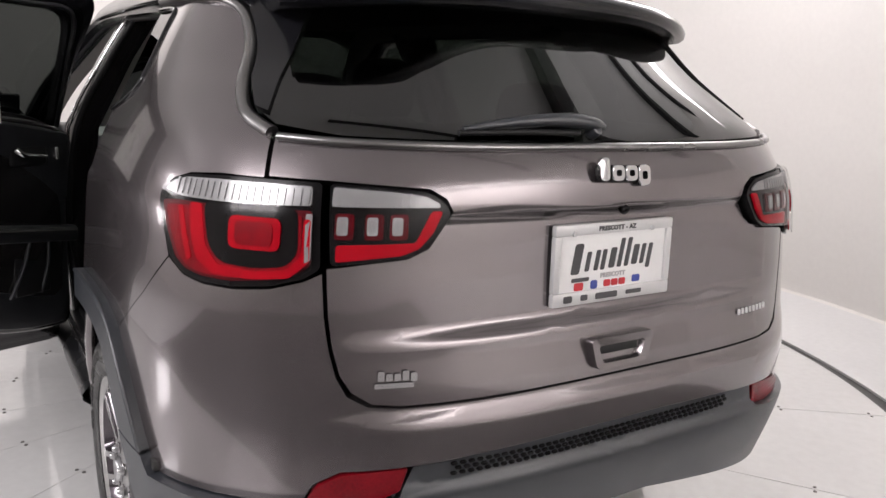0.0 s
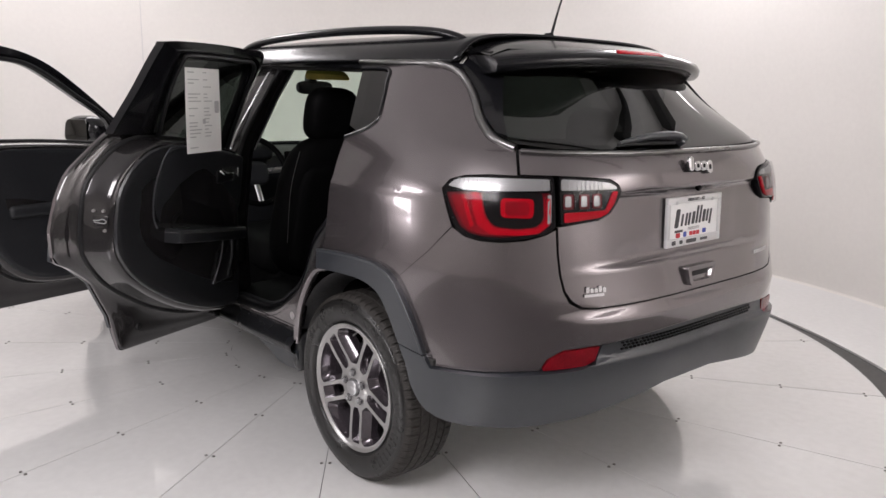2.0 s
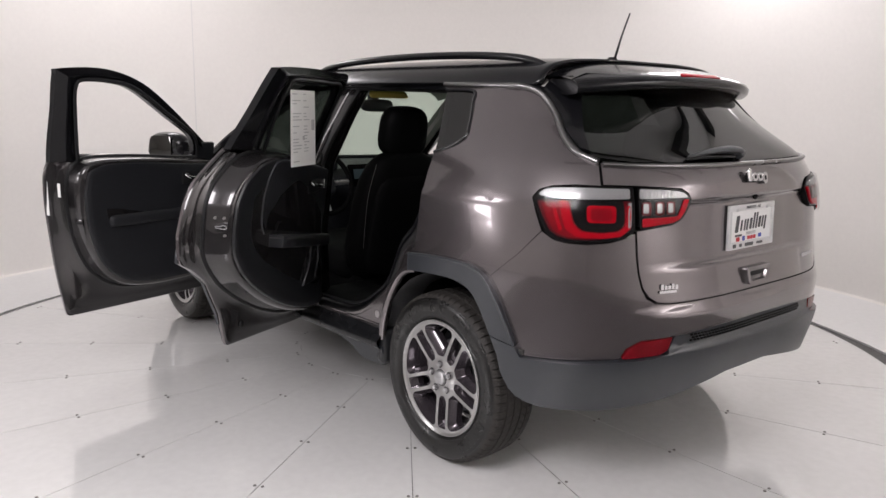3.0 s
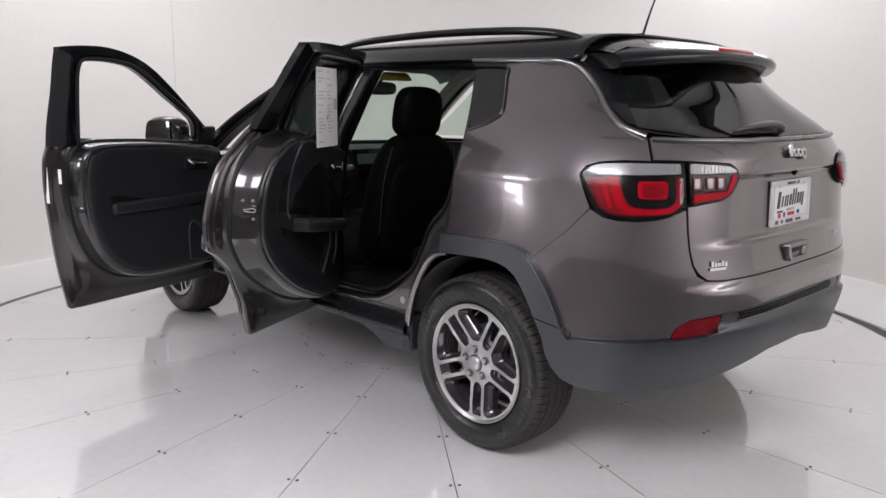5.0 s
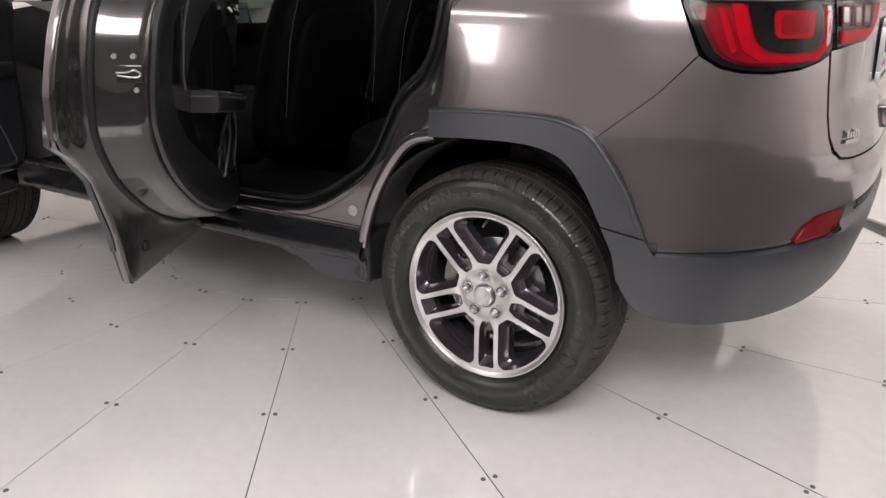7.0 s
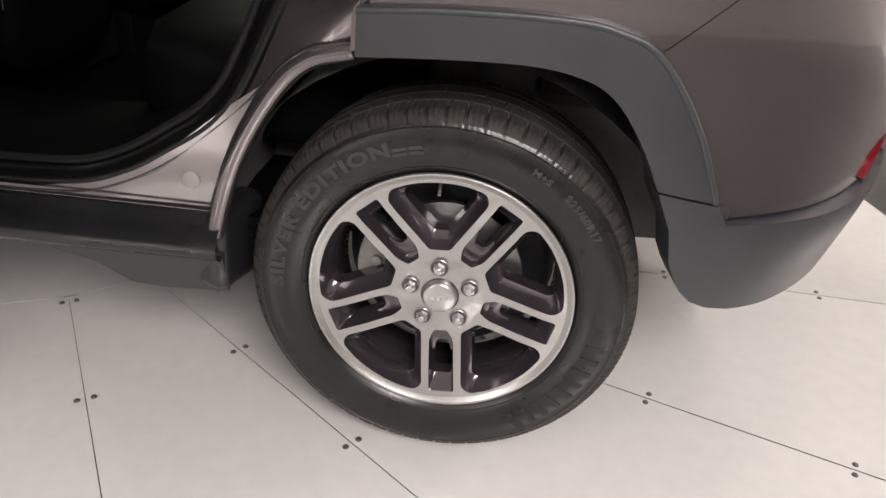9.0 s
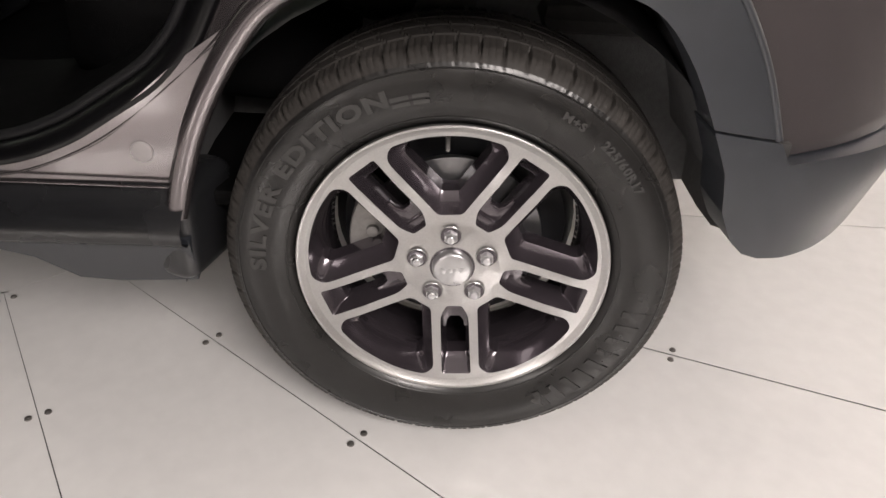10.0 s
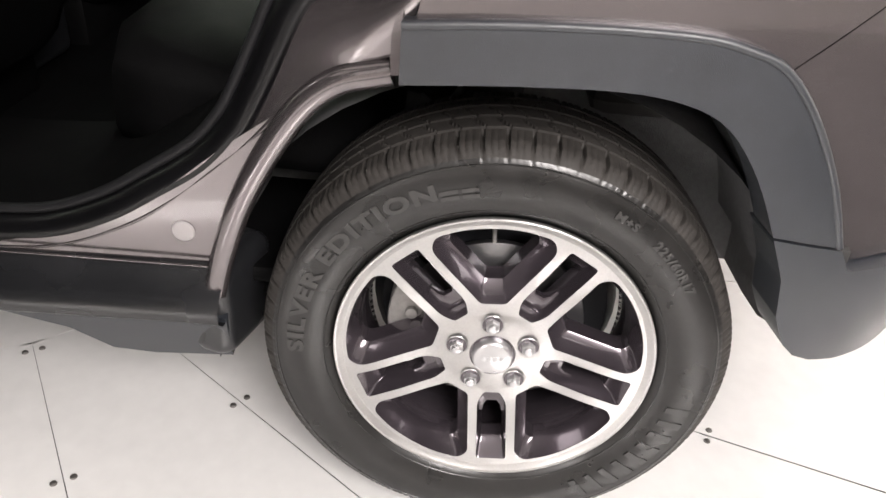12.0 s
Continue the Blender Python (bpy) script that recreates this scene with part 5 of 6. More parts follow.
for a, b in zip(hv, hv[1:]):
    for j in range(len(a) - 1):
        rb.faces.new((a[j], a[j + 1], b[j + 1], b[j]))
part("headliner", rb, M_HEADLINER, car, "pale grey fabric headliner")

FLANK = [(-PI - 0.15, 0.40), (-PI - 0.13, 1.12), (-PI - 2.42, 1.08), (-PI - 2.42, 0.40)]
panel("door_panel", FLANK, M_PAINT, car, "dark grey closed side doors", depth=0.02, step=0.08)
panel("inner_door_trim", [(p, z - 0.02) for p, z in FLANK], M_TRIM, car, "black inner door trim", off=-0.09, depth=0.02, step=0.08)
panel("side_window", [(-PI - 0.25, 1.125), (-PI - 0.30, 1.475), (-PI - 1.15, 1.49), (-PI - 1.18, 1.12)], M_WINDOW, car, "tinted side window", off=-0.03, depth=0.004, step=0.08)
panel("side_window", [(-PI - 1.27, 1.12), (-PI - 1.24, 1.49), (-PI - 1.65, 1.46), (-PI - 2.28, 1.17), (-PI - 2.35, 1.10)], M_WINDOW, car, "tinted side window", off=-0.03, depth=0.004, step=0.08)
loft("quarter_trim", [[skin(p, z, -0.075) for p in (0.13, 0.0, -0.2, -0.4, -0.6, -0.75)] for z in (0.87, 0.95, 1.05, 1.15, 1.225)], M_TRIM, car, "black inner quarter trim")
loft("quarter_trim", [[skin(-PI - p, z, -0.075) for p in (0.13, 0.0, -0.2, -0.4, -0.6, -0.75)] for z in (0.87, 0.95, 1.05, 1.15, 1.225)], M_TRIM, car)
for s in (0, 1):
    q = lambda p: (-PI - p if s else p)
    loft("rear_pillar_trim", [[skin(q(p), z, -0.05) for p in (-0.06, -0.2, -0.35, -0.5)] for z in (1.225, 1.32, 1.40, 1.48)], M_TRIM, car, "dark rear pillar trim")
loft("tailgate_trim", [[skin(p, z, -0.09) for p in (-0.9, -1.2, -1.57, -1.94, -2.24)] for z in (0.72, 0.95, 1.20)], M_TRIM, car, "black inner tailgate trim")

ws = [[(x * (0.63 - 0.075 * t), 2.30 - 0.72 * t - 0.16 * (abs(x) ** 2) * (1 - 0.4 * t), 1.055 + 0.475 * t + 0.018 * math.sin(PI * t)) for x in (-1, -0.75, -0.5, -0.25, 0, 0.25, 0.5, 0.75, 1)] for t in (0, 0.25, 0.5, 0.75, 1.0)]
loft("windscreen", ws, M_WINDOW, car, "clear green tinted windscreen")
tube("windscreen_edge", [v for v in ws[0]], 0.012, M_TRIM, car)
part("windscreen_sticker", extrude_outline(bmesh.new(), rounded([(-0.15, -0.03), (0.15, -0.03), (0.13, 0.03), (-0.13, 0.03)], 0.025, 4), 0.002, pose(0.10, 1.655, 1.475, 56, 0, 0)), material("yellow_sticker", (0.45, 0.36, 0.08), 0.6), car, "yellow sticker on the windscreen")
BON = [[(x * w, y, z - 0.05 * abs(x) ** 3) for x in (-1, -0.7, -0.35, 0, 0.35, 0.7, 1)] for y, w, z in ((2.34, 0.70, 1.05), (2.6, 0.74, 1.03), (3.0, 0.74, 0.98), (3.30, 0.70, 0.90))]
loft("bonnet", BON, M_PAINT, car, "dark grey bonnet")
NOSE = [[(x * w, y - 0.20 * abs(x) ** 3, z) for x in (-1, -0.8, -0.5, 0, 0.5, 0.8, 1)] for y, w, z in ((3.32, 0.86, 0.92), (3.42, 0.88, 0.75), (3.46, 0.88, 0.55), (3.40, 0.86, 0.32))]
loft("front_bumper", NOSE, M_CLADDING, car, "black front bumper")
WING = [(2.43, 0.45), (2.43, 1.07), (2.75, 1.055), (3.50, 0.96), (3.80, 0.85), (3.80, 0.50), (3.56, 0.50), (3.50, 0.62), (3.37, 0.74), (3.20, 0.80), (2.95, 0.80), (2.75, 0.74), (2.60, 0.62), (2.52, 0.45)]
for poly in (WING, mirrored(WING)):
    panel("front_wing", poly, M_PAINT, car, "dark grey front wing", depth=0.03, step=0.08)
FFLARE = [(2.50, 0.40), (2.58, 0.64), (2.74, 0.765), (2.94, 0.825), (3.21, 0.825), (3.39, 0.76), (3.53, 0.63), (3.60, 0.50), (3.54, 0.50), (3.46, 0.62), (3.34, 0.71), (3.19, 0.765), (2.97, 0.765), (2.80, 0.70), (2.66, 0.60), (2.57, 0.40)]
for poly in (FFLARE, mirrored(FFLARE)):
    panel("wheel_arch_flare", poly, M_CLADDING, car, "black grained plastic wheel arch flare", off=0.02, depth=0.055, lip=0.006)

# ---- doors, built closed and swung open on their hinges ----


def inset(pts, d):
    """The outline moved inwards by d."""
    n, out = len(pts), []
    area = sum(pts[i][0] * pts[(i + 1) % n][1] - pts[(i + 1) % n][0] * pts[i][1] for i in range(n))
    sg = 1 if area > 0 else -1
    for i in range(n):
        a, b, c = Vector(pts[i - 1]), Vector(pts[i]), Vector(pts[(i + 1) % n])
        n1, n2 = Vector((-(b - a).y, (b - a).x)).normalized(), Vector((-(c - b).y, (c - b).x)).normalized()
        m = (n1 + n2)
        m = m / max(0.5, m.length_squared / 2) if m.length > 1e-6 else n1
        out.append(tuple(b + m * d * sg))
    return out


def side_pt(y, z, off):
    return Vector((-half_width(z) - off, y, z))


def door_shell(name, outline, parent, mat, label, steps, cap_mat=None):
    """Stacked outlines: each step is an inset and an offset inwards from the skin."""
    pts = rounded(outline, 0.03, 4)
    bm = bmesh.new()
    rows = [[bm.verts.new(side_pt(y, z, off)) for y, z in inset(pts, d)] for d, off in steps]
    n = len(pts)
    for a, b in zip(rows, rows[1:]):
        for i in range(n):
            bm.faces.new((a[i], a[(i + 1) % n], b[(i + 1) % n], b[i]))
    edges = [bm.edges.get((rows[-1][i], rows[-1][(i + 1) % n])) for i in range(n)]
    made = [f for f in bmesh.ops.triangle_fill(bm, use_beauty=True, use_dissolve=False, edges=edges)["geom"] if isinstance(f, bmesh.types.BMFace)]
    last = steps[-1][1]
    rim_verts = set(rows[-1])
    for k in range(24):
        z = 0.36 + 0.04 * k
        geom = set(made)
        for f in made:
            geom.update(f.edges)
            geom.update(f.verts)
        cut = bmesh.ops.bisect_plane(bm, geom=list(geom), plane_co=(0, 0, z), plane_no=(0, 0, 1), dist=1e-5)
        made = [f for f in cut["geom"] if isinstance(f, bmesh.types.BMFace)]
    for v in {v for f in made for v in f.verts} - rim_verts:
        v.co.x = side_pt(v.co.y, v.co.z, last).x
    bmesh.ops.recalc_face_normals(bm, faces=bm.faces)
    return part(name, bm, mat, parent, label)


def star(pts, centre, n):
    """The outline's points along n even directions from its centre."""
    out, k = [], len(pts)
    for i in range(n):
        w = 2 * PI * i / n
        dx, dy = math.cos(w), math.sin(w)
        best = 0.0
        for j in range(k):
            ax, ay = pts[j][0] - centre[0], pts[j][1] - centre[1]
            bx, by = pts[(j + 1) % k][0] - centre[0] - ax, pts[(j + 1) % k][1] - centre[1] - ay
            det = bx * dy - by * dx
            if abs(det) > 1e-9:
                t, u = (bx * ay - by * ax) / det, (dx * ay - dy * ax) / det
                if -1e-6 <= u <= 1 + 1e-6 and t > best:
                    best = t
        out.append((centre[0] + best * dx, centre[1] + best * dy))
    return out


def door_box(outline, inner, centre, parent, deep):
    """The inner side of a door: a broad painted flange, a step at the seal, a sloping edge face and the plane under the trim."""
    n = 120
    a, b = star(rounded(outline, 0.03, 4), centre, n), star([(v.x, v.y) for v in smooth_path([(y, z, 0) for y, z in inner + inner[:1]], 4)][:-1], centre, n)
    bm = bmesh.new()
    rows = []
    for t, off in ((0.0, -0.010), (0.015, -0.017), (0.05, -0.020), (0.22, -0.022), (0.30, -0.028), (0.55, -0.034), (0.85, -0.046), (1.0, -0.058)):
        rows.append([bm.verts.new(side_pt(p[0] + (q[0] - p[0]) * t, p[1] + (q[1] - p[1]) * t, off)) for p, q in zip(a, b)])
    for d, off in ((0.002, -0.068), (0.005, -0.085), (0.007, -0.105), (0.009, deep + 0.030), (0.012, deep + 0.014), (0.020, deep + 0.004), (0.045, deep)):
        rows.append([bm.verts.new(side_pt(y, z, off)) for y, z in inset(b, d)])
    for la, lb in zip(rows, rows[1:]):
        for i in range(n):
            bm.faces.new((la[i], la[(i + 1) % n], lb[(i + 1) % n], lb[i]))
    bm.faces.new(rows[-1])
    part("door_shell", bm, M_SHADED_PAINT, parent, "painted inner door shell with broad stepped edge", 50)
    tube("door_seal", [side_pt(y, z, -0.055) for y, z in b[::2] + b[:1]], 0.009, M_RUBBER, parent, "black rubber door seal")
    return b


def frame_bar(name, outer, inner, mat, parent, label, o0=-0.004, o1=-0.058):
    a = smooth_path([(y, z, 0) for y, z in outer], 5)
    b = smooth_path([(y, z, 0) for y, z in inner], 5)
    mid = [p * 0.45 + q * 0.55 for p, q in zip(a, b)]
    rails = [[side_pt(v.x, v.y, o) for v in line] for line, o in ((a, o0), (b, o0 - 0.012), (b, o1 + 0.012), (mid, o1), (mid, o1 + 0.008), (a, o1 + 0.022))]
    return loft(name, rails, mat, parent, label, closed=True, angle=30)


def hinge_matrix(hx, hy, degrees):
    return pose(hx, hy, 0) @ pose(0, 0, 0, 0, 0, -degrees) @ pose(-hx, -hy, 0)


RD_OUT = [(1.058, 1.125), (1.062, 0.75), (1.052, 0.365), (0.350, 0.425), (0.325, 0.567), (0.24, 0.712), (0.14, 0.785), (0.070, 0.820), (0.055, 0.93), (0.080, 1.03), (0.125, 1.12), (0.265, 1.242), (0.50, 1.220)]
rear_door = empty("rear_door", car, hinge_matrix(-0.86, 1.06, 55))
rear_door["label"] = "dark grey rear door standing open, black inner trim"
panel("door_skin", rounded([(y / 0.87, z) for y, z in RD_OUT], 0.02, 3), M_PAINT, rear_door, "dark grey metallic door skin", depth=0.012)
RD_IN = [(0.15, 1.03), (0.145, 0.95), (0.15, 0.85), (0.19, 0.78), (0.27, 0.70), (0.43, 0.60), (0.58, 0.53), (0.75, 0.475), (0.92, 0.452), (1.00, 0.48), (1.01, 0.70), (1.01, 0.95), (1.00, 1.12), (0.72, 1.185), (0.50, 1.210), (0.36, 1.215), (0.27, 1.185), (0.19, 1.11)]
RD_EDGE = door_box(RD_OUT, RD_IN, (0.62, 0.84), rear_door, -0.166)
part("drain_plug", cyl(bmesh.new(), 0.016, 0.013, 0.008, pose(-half_width(0.50) + 0.036, 0.45, 0.495, 0, 90, 0), 20, 0.002), M_RUBBER, rear_door, "black rubber plug")
frame_bar("window_frame", [(0.262, 1.235), (0.300, 1.39), (0.318, 1.520), (0.345, 1.543), (0.60, 1.550), (0.85, 1.545), (1.035, 1.525), (1.052, 1.35), (1.060, 1.115)],
          [(0.500, 1.215), (0.452, 1.39), (0.448, 1.478), (0.470, 1.492), (0.60, 1.493), (0.80, 1.489), (0.945, 1.470), (0.995, 1.33), (1.028, 1.125)], M_BLACK_PAINT, rear_door, "gloss black door window frame")
panel("door_glass", [(y / 0.87, z) for y, z in [(0.46, 1.19), (0.44, 1.495), (0.97, 1.49), (1.035, 1.10)]], M_SMOKED, rear_door, "dark tinted door glass", off=-0.030, depth=0.004)
tube("frame_seal", [side_pt(y, z, -0.062) for y, z in ((0.490, 1.215), (0.440, 1.39), (0.437, 1.480), (0.462, 1.500), (0.60, 1.501), (0.80, 1.497), (0.950, 1.480), (1.000, 1.33), (1.030, 1.125))], 0.008, M_RUBBER, rear_door, "black rubber window seal")
RT = inset(RD_EDGE, 0.024)[::4]
trim = door_shell("door_trim", RT, rear_door, M_DOOR_TRIM, "black moulded door trim", ((0.0, -0.164), (0.004, -0.172), (0.012, -0.175), (0.03, -0.176)))
RP = [(0.985, 1.110), (0.985, 0.885), (0.70, 0.890), (0.40, 0.893), (0.365, 0.95), (0.370, 1.06), (0.395, 1.165), (0.47, 1.185), (0.70, 1.160)]
door_shell("upper_trim", RP, rear_door, M_TRIM, "soft black upper door trim", ((0.0, -0.174), (0.003, -0.180), (0.010, -0.182), (0.02, -0.182)))


def pillow(name, size, m, mat, parent, label="", n=4.0, pinch=0.0):
    """A soft block: a superellipsoid stretched to size."""
    bm = bmesh.new()
    bmesh.ops.create_uvsphere(bm, u_segments=28, v_segments=18, radius=1)
    for v in bm.verts:
        c = v.co
        q = (abs(c.x) ** n + abs(c.y) ** n + abs(c.z) ** n) ** (-1 / n)
        v.co = Vector((c.x * q * size[0] / 2 * (1 - pinch * (c.z * q + 1) / 2), c.y * q * size[1] / 2, c.z * q * size[2] / 2))
    bmesh.ops.transform(bm, matrix=m, verts=bm.verts)
    return part(name, bm, mat, parent, label, 70)


def trim_box(name, y0, y1, z0, z1, off0, off1, mat, parent, label="", bevel=0.012):
    zc = (z0 + z1) / 2
    x = -half_width(zc) - (off0 + off1) / 2
    return part(name, box(bmesh.new(), (abs(off1 - off0), y1 - y0, z1 - z0), pose(x, (y0 + y1) / 2, zc), bevel, 3), mat, parent, label)


ab = bmesh.new()
arm = [(0.430, 0.246), (0.445, 0.254), (0.60, 0.250), (0.80, 0.226), (1.00, 0.205)]     # how far the armrest stands out along the door
rows = []
for y, out in arm:
    z0, fall = 0.835, 0.085 * (y - 0.43) / 0.57
    rows.append([ab.verts.new(side_pt(y, z - fall, o)) for z, o in ((z0, -0.160), (z0, -out + 0.012), (z0 + 0.004, -out + 0.003), (z0 + 0.012, -out), (0.876, -out), (0.884, -out + 0.003), (0.888, -out + 0.012), (0.888, -0.160))])
for a, b in zip(rows, rows[1:]):
    for i in range(7):
        ab.faces.new((a[i], a[i + 1], b[i + 1], b[i]))
ab.faces.new(rows[0])
ab.faces.new(rows[-1][::-1])
part("armrest", ab, M_DOOR_TRIM, rear_door, "black stitched leather armrest", 35)
tube("stitching", [side_pt(y, 0.874 - 0.085 * (y - 0.43) / 0.57, -out - 0.0005) for y, out in arm[1:]], 0.0016, M_STITCH, rear_door, "pale stitching")
tube("stitching", [side_pt(0.4295, 0.874, o) for o in (-0.178, -0.21, -0.240)], 0.0016, M_STITCH, rear_door)
tube("trim_edge", [side_pt(y, z, -0.182) for y, z in ((0.48, 1.187), (0.398, 1.172), (0.366, 1.06), (0.360, 0.95), (0.385, 0.895))], 0.003, M_CLADDING, rear_door, "thin grey trim edge")
trim_box("handle_bowl", 0.765, 0.90, 1.015, 1.085, -0.172, -0.186, M_RUBBER, rear_door, "recessed handle bowl")
tube("inner_handle", [side_pt(0.785, 1.07, -0.188), side_pt(0.80, 1.055, -0.202), side_pt(0.85, 1.048, -0.204), side_pt(0.885, 1.045, -0.192)], [0.012, 0.010, 0.008, 0.006], M_CHROME, rear_door, "chrome inner door handle")
trim_box("lock_knob", 0.925, 0.935, 1.03, 1.07, -0.178, -0.192, M_SATIN, rear_door, "", 0.003)
trim_box("door_pocket", 0.77, 0.90, 0.60, 0.80, -0.172, -0.186, M_RUBBER, rear_door, "black door pocket", 0.006)
tube("pocket_rim", [side_pt(0.755, 0.60, -0.180), side_pt(0.80, 0.70, -0.192), side_pt(0.835, 0.790, -0.184)], 0.006, M_CLADDING, rear_door, "grey pocket rim")
tube("pocket_rim", [side_pt(0.865, 0.60, -0.180), side_pt(0.888, 0.70, -0.194), side_pt(0.900, 0.800, -0.184)], 0.006, M_CLADDING, rear_door)
pb = bmesh.new()
extrude_outline(pb, [(0.462, 1.158), (0.695, 1.156), (0.697, 1.30), (0.696, 1.462), (0.470, 1.463), (0.464, 1.30)], 0.0008, Matrix(((0, 0, 1, -0.613), (1, 0, 0, 0), (0, 1, 0, 0), (0, 0, 0, 1))))
paper = part("window_sticker", pb, M_PAPER, rear_door, "white price paper hung inside the window")
rng = random.Random(4)
face = Matrix(((0, 0, 1, -0.6115), (1, 0, 0, 0), (0, 1, 0, 0), (0, 0, 0, 1)))
rows = []
for k in range(22):
    z = 1.445 - 0.0128 * k
    y0 = 0.482
    for yy, ww in ((y0, rng.uniform(0.03, 0.085)), (y0 + 0.10, rng.uniform(0.02, 0.06))):
        if rng.random() < 0.7:
            rows.append((yy, z, ww, 0.0035))
bars(paper, M_GREY_INK, face, rows + [(0.655, 1.300, 0.030, 0.045), (0.57, 1.262, 0.018, 0.018)])
# latch on the door's edge
lm = pose(-half_width(0.955) + 0.130, 0.150, 0.955, 0, 0, 5)
part("latch", box(bmesh.new(), (0.052, 0.006, 0.034), lm, 0.002), M_SHADED_PAINT, rear_door, "steel door latch")
part("latch_slot", box(bmesh.new(), (0.046, 0.009, 0.012), lm, 0.002), M_RUBBER, rear_door)
tube("latch_claw", [lm @ Vector(v) for v in ((-0.024, -0.006, 0.003), (-0.004, -0.008, 0.004), (0.012, -0.008, 0.008), (0.022, -0.006, 0.0), (0.012, -0.008, -0.006), (-0.022, -0.006, -0.002))], 0.0018, M_SATIN, rear_door, "bright steel latch claw")
for dx, dz in ((-0.026, 0.034), (0.010, 0.034), (0.010, -0.032)):
    part("latch_screw", cyl(bmesh.new(), 0.006, 0.005, 0.010, lm @ pose(dx, 0.002, dz, 90, 0, 0), 12), M_CAST, rear_door)
# cladding piece at the foot of the door
panel("door_cladding", rounded([(y / 0.87, z) for y, z in [(1.05, 0.372), (0.358, 0.430), (0.335, 0.520), (1.055, 0.47)]], 0.01, 2), M_CLADDING, rear_door, "black plastic door cladding", off=0.007, depth=0.012)
panel("arch_cladding", [(y / 0.87, z) for y, z in [(0.33, 0.52), (0.318, 0.570), (0.235, 0.714), (0.135, 0.790), (0.066, 0.826), (0.070, 0.875), (0.16, 0.845), (0.275, 0.755), (0.375, 0.59), (0.40, 0.50)]], M_CLADDING, rear_door, "black plastic wheel arch flare on the door", off=0.009, depth=0.012)

FD_OUT = [(2.07, 1.10), (2.075, 0.75), (2.05, 0.345), (1.128, 0.352), (1.098, 0.60), (1.062, 0.95), (1.058, 1.05), (1.078, 1.15), (1.20, 1.155), (1.6, 1.13)]
front_door = empty("front_door", car, hinge_matrix(-0.86, 2.08, 72))
front_door["label"] = "dark grey front door standing open, black inner trim"
panel("door_skin", rounded([(y / 0.87, z) for y, z in FD_OUT], 0.02, 3), M_PAINT, front_door, "dark grey metallic door skin", depth=0.012)
FD_IN = [(1.15, 1.06), (1.148, 0.95), (1.16, 0.82), (1.19, 0.69), (1.26, 0.56), (1.38, 0.475), (1.55, 0.445), (1.80, 0.445), (1.98, 0.46), (2.02, 0.60), (2.02, 0.90), (2.01, 1.08), (1.75, 1.115), (1.45, 1.135), (1.22, 1.13)]
FD_EDGE = door_box(FD_OUT, FD_IN, (1.60, 0.78), front_door, -0.150)
frame_bar("window_frame", [(1.070, 1.12), (1.035, 1.35), (0.998, 1.515), (1.012, 1.545), (1.227, 1.552), (1.448, 1.497), (1.683, 1.372), (1.966, 1.190), (2.06, 1.10)],
          [(1.205, 1.12), (1.138, 1.345), (1.104, 1.462), (1.128, 1.490), (1.265, 1.489), (1.403, 1.459), (1.637, 1.339), (1.850, 1.222), (1.905, 1.12)], M_BLACK_PAINT, front_door, "gloss black door window frame")
tube("frame_seal", [side_pt(y, z, -0.062) for y, z in ((1.195, 1.12), (1.128, 1.345), (1.094, 1.465), (1.122, 1.499), (1.265, 1.498), (1.410, 1.467), (1.645, 1.346), (1.862, 1.226), (1.915, 1.12))], 0.008, M_RUBBER, front_door, "black rubber window seal")
part("mirror_sail", box(bmesh.new(), (0.03, 0.12, 0.12), pose(-0.80, 1.975, 1.13) @ pose(0, 0, 0, 0, 14, 0), 0.01), M_TRIM, front_door, "black mirror base")
FT = inset(FD_EDGE, 0.030)[::4]
door_shell("door_trim", FT, front_door, M_TRIM, "black moulded door trim", ((0.0, -0.148), (0.004, -0.158), (0.014, -0.162), (0.03, -0.164)))
trim_box("armrest", 1.30, 1.97, 0.79, 0.85, -0.140, -0.182, M_TRIM, front_door, "black moulded armrest ledge", 0.02)
trim_box("handle_bowl", 1.735, 1.89, 0.975, 1.045, -0.155, -0.170, M_RUBBER, front_door, "recessed handle bowl")
tube("inner_handle", [side_pt(1.755, 1.03, -0.172), side_pt(1.775, 1.012, -0.186), side_pt(1.83, 1.005, -0.188), side_pt(1.875, 1.003, -0.176)], [0.013, 0.011, 0.008, 0.006], M_CHROME, front_door, "chrome inner door handle")
tube("speaker_rim", [side_pt(y, z, -0.165) for y, z in ((1.76, 0.50), (1.765, 0.66), (1.80, 0.70), (1.86, 0.64), (1.90, 0.54), (1.90, 0.49), (1.76, 0.50))], 0.004, M_CLADDING, front_door, "grey loudspeaker rim")
lm = pose(-half_width(0.825) + 0.122, 1.165, 0.825, 0, 0, 8)
part("latch", box(bmesh.new(), (0.052, 0.006, 0.034), lm, 0.002), M_SHADED_PAINT, front_door, "steel door latch")
part("latch_slot", box(bmesh.new(), (0.046, 0.009, 0.012), lm, 0.002), M_RUBBER, front_door)
for z0, z1, xo, w in ((0.955, 1.02, 0.085, 0.020), (0.865, 1.03, 0.020, 0.020)):
    part("door_label", box(bmesh.new(), (w, 0.002, z1 - z0), pose(-half_width(0.95) + xo, 1.062 + 0.35 * xo, (z0 + z1) / 2)), M_PAPER, front_door, "white paper label on the door edge")
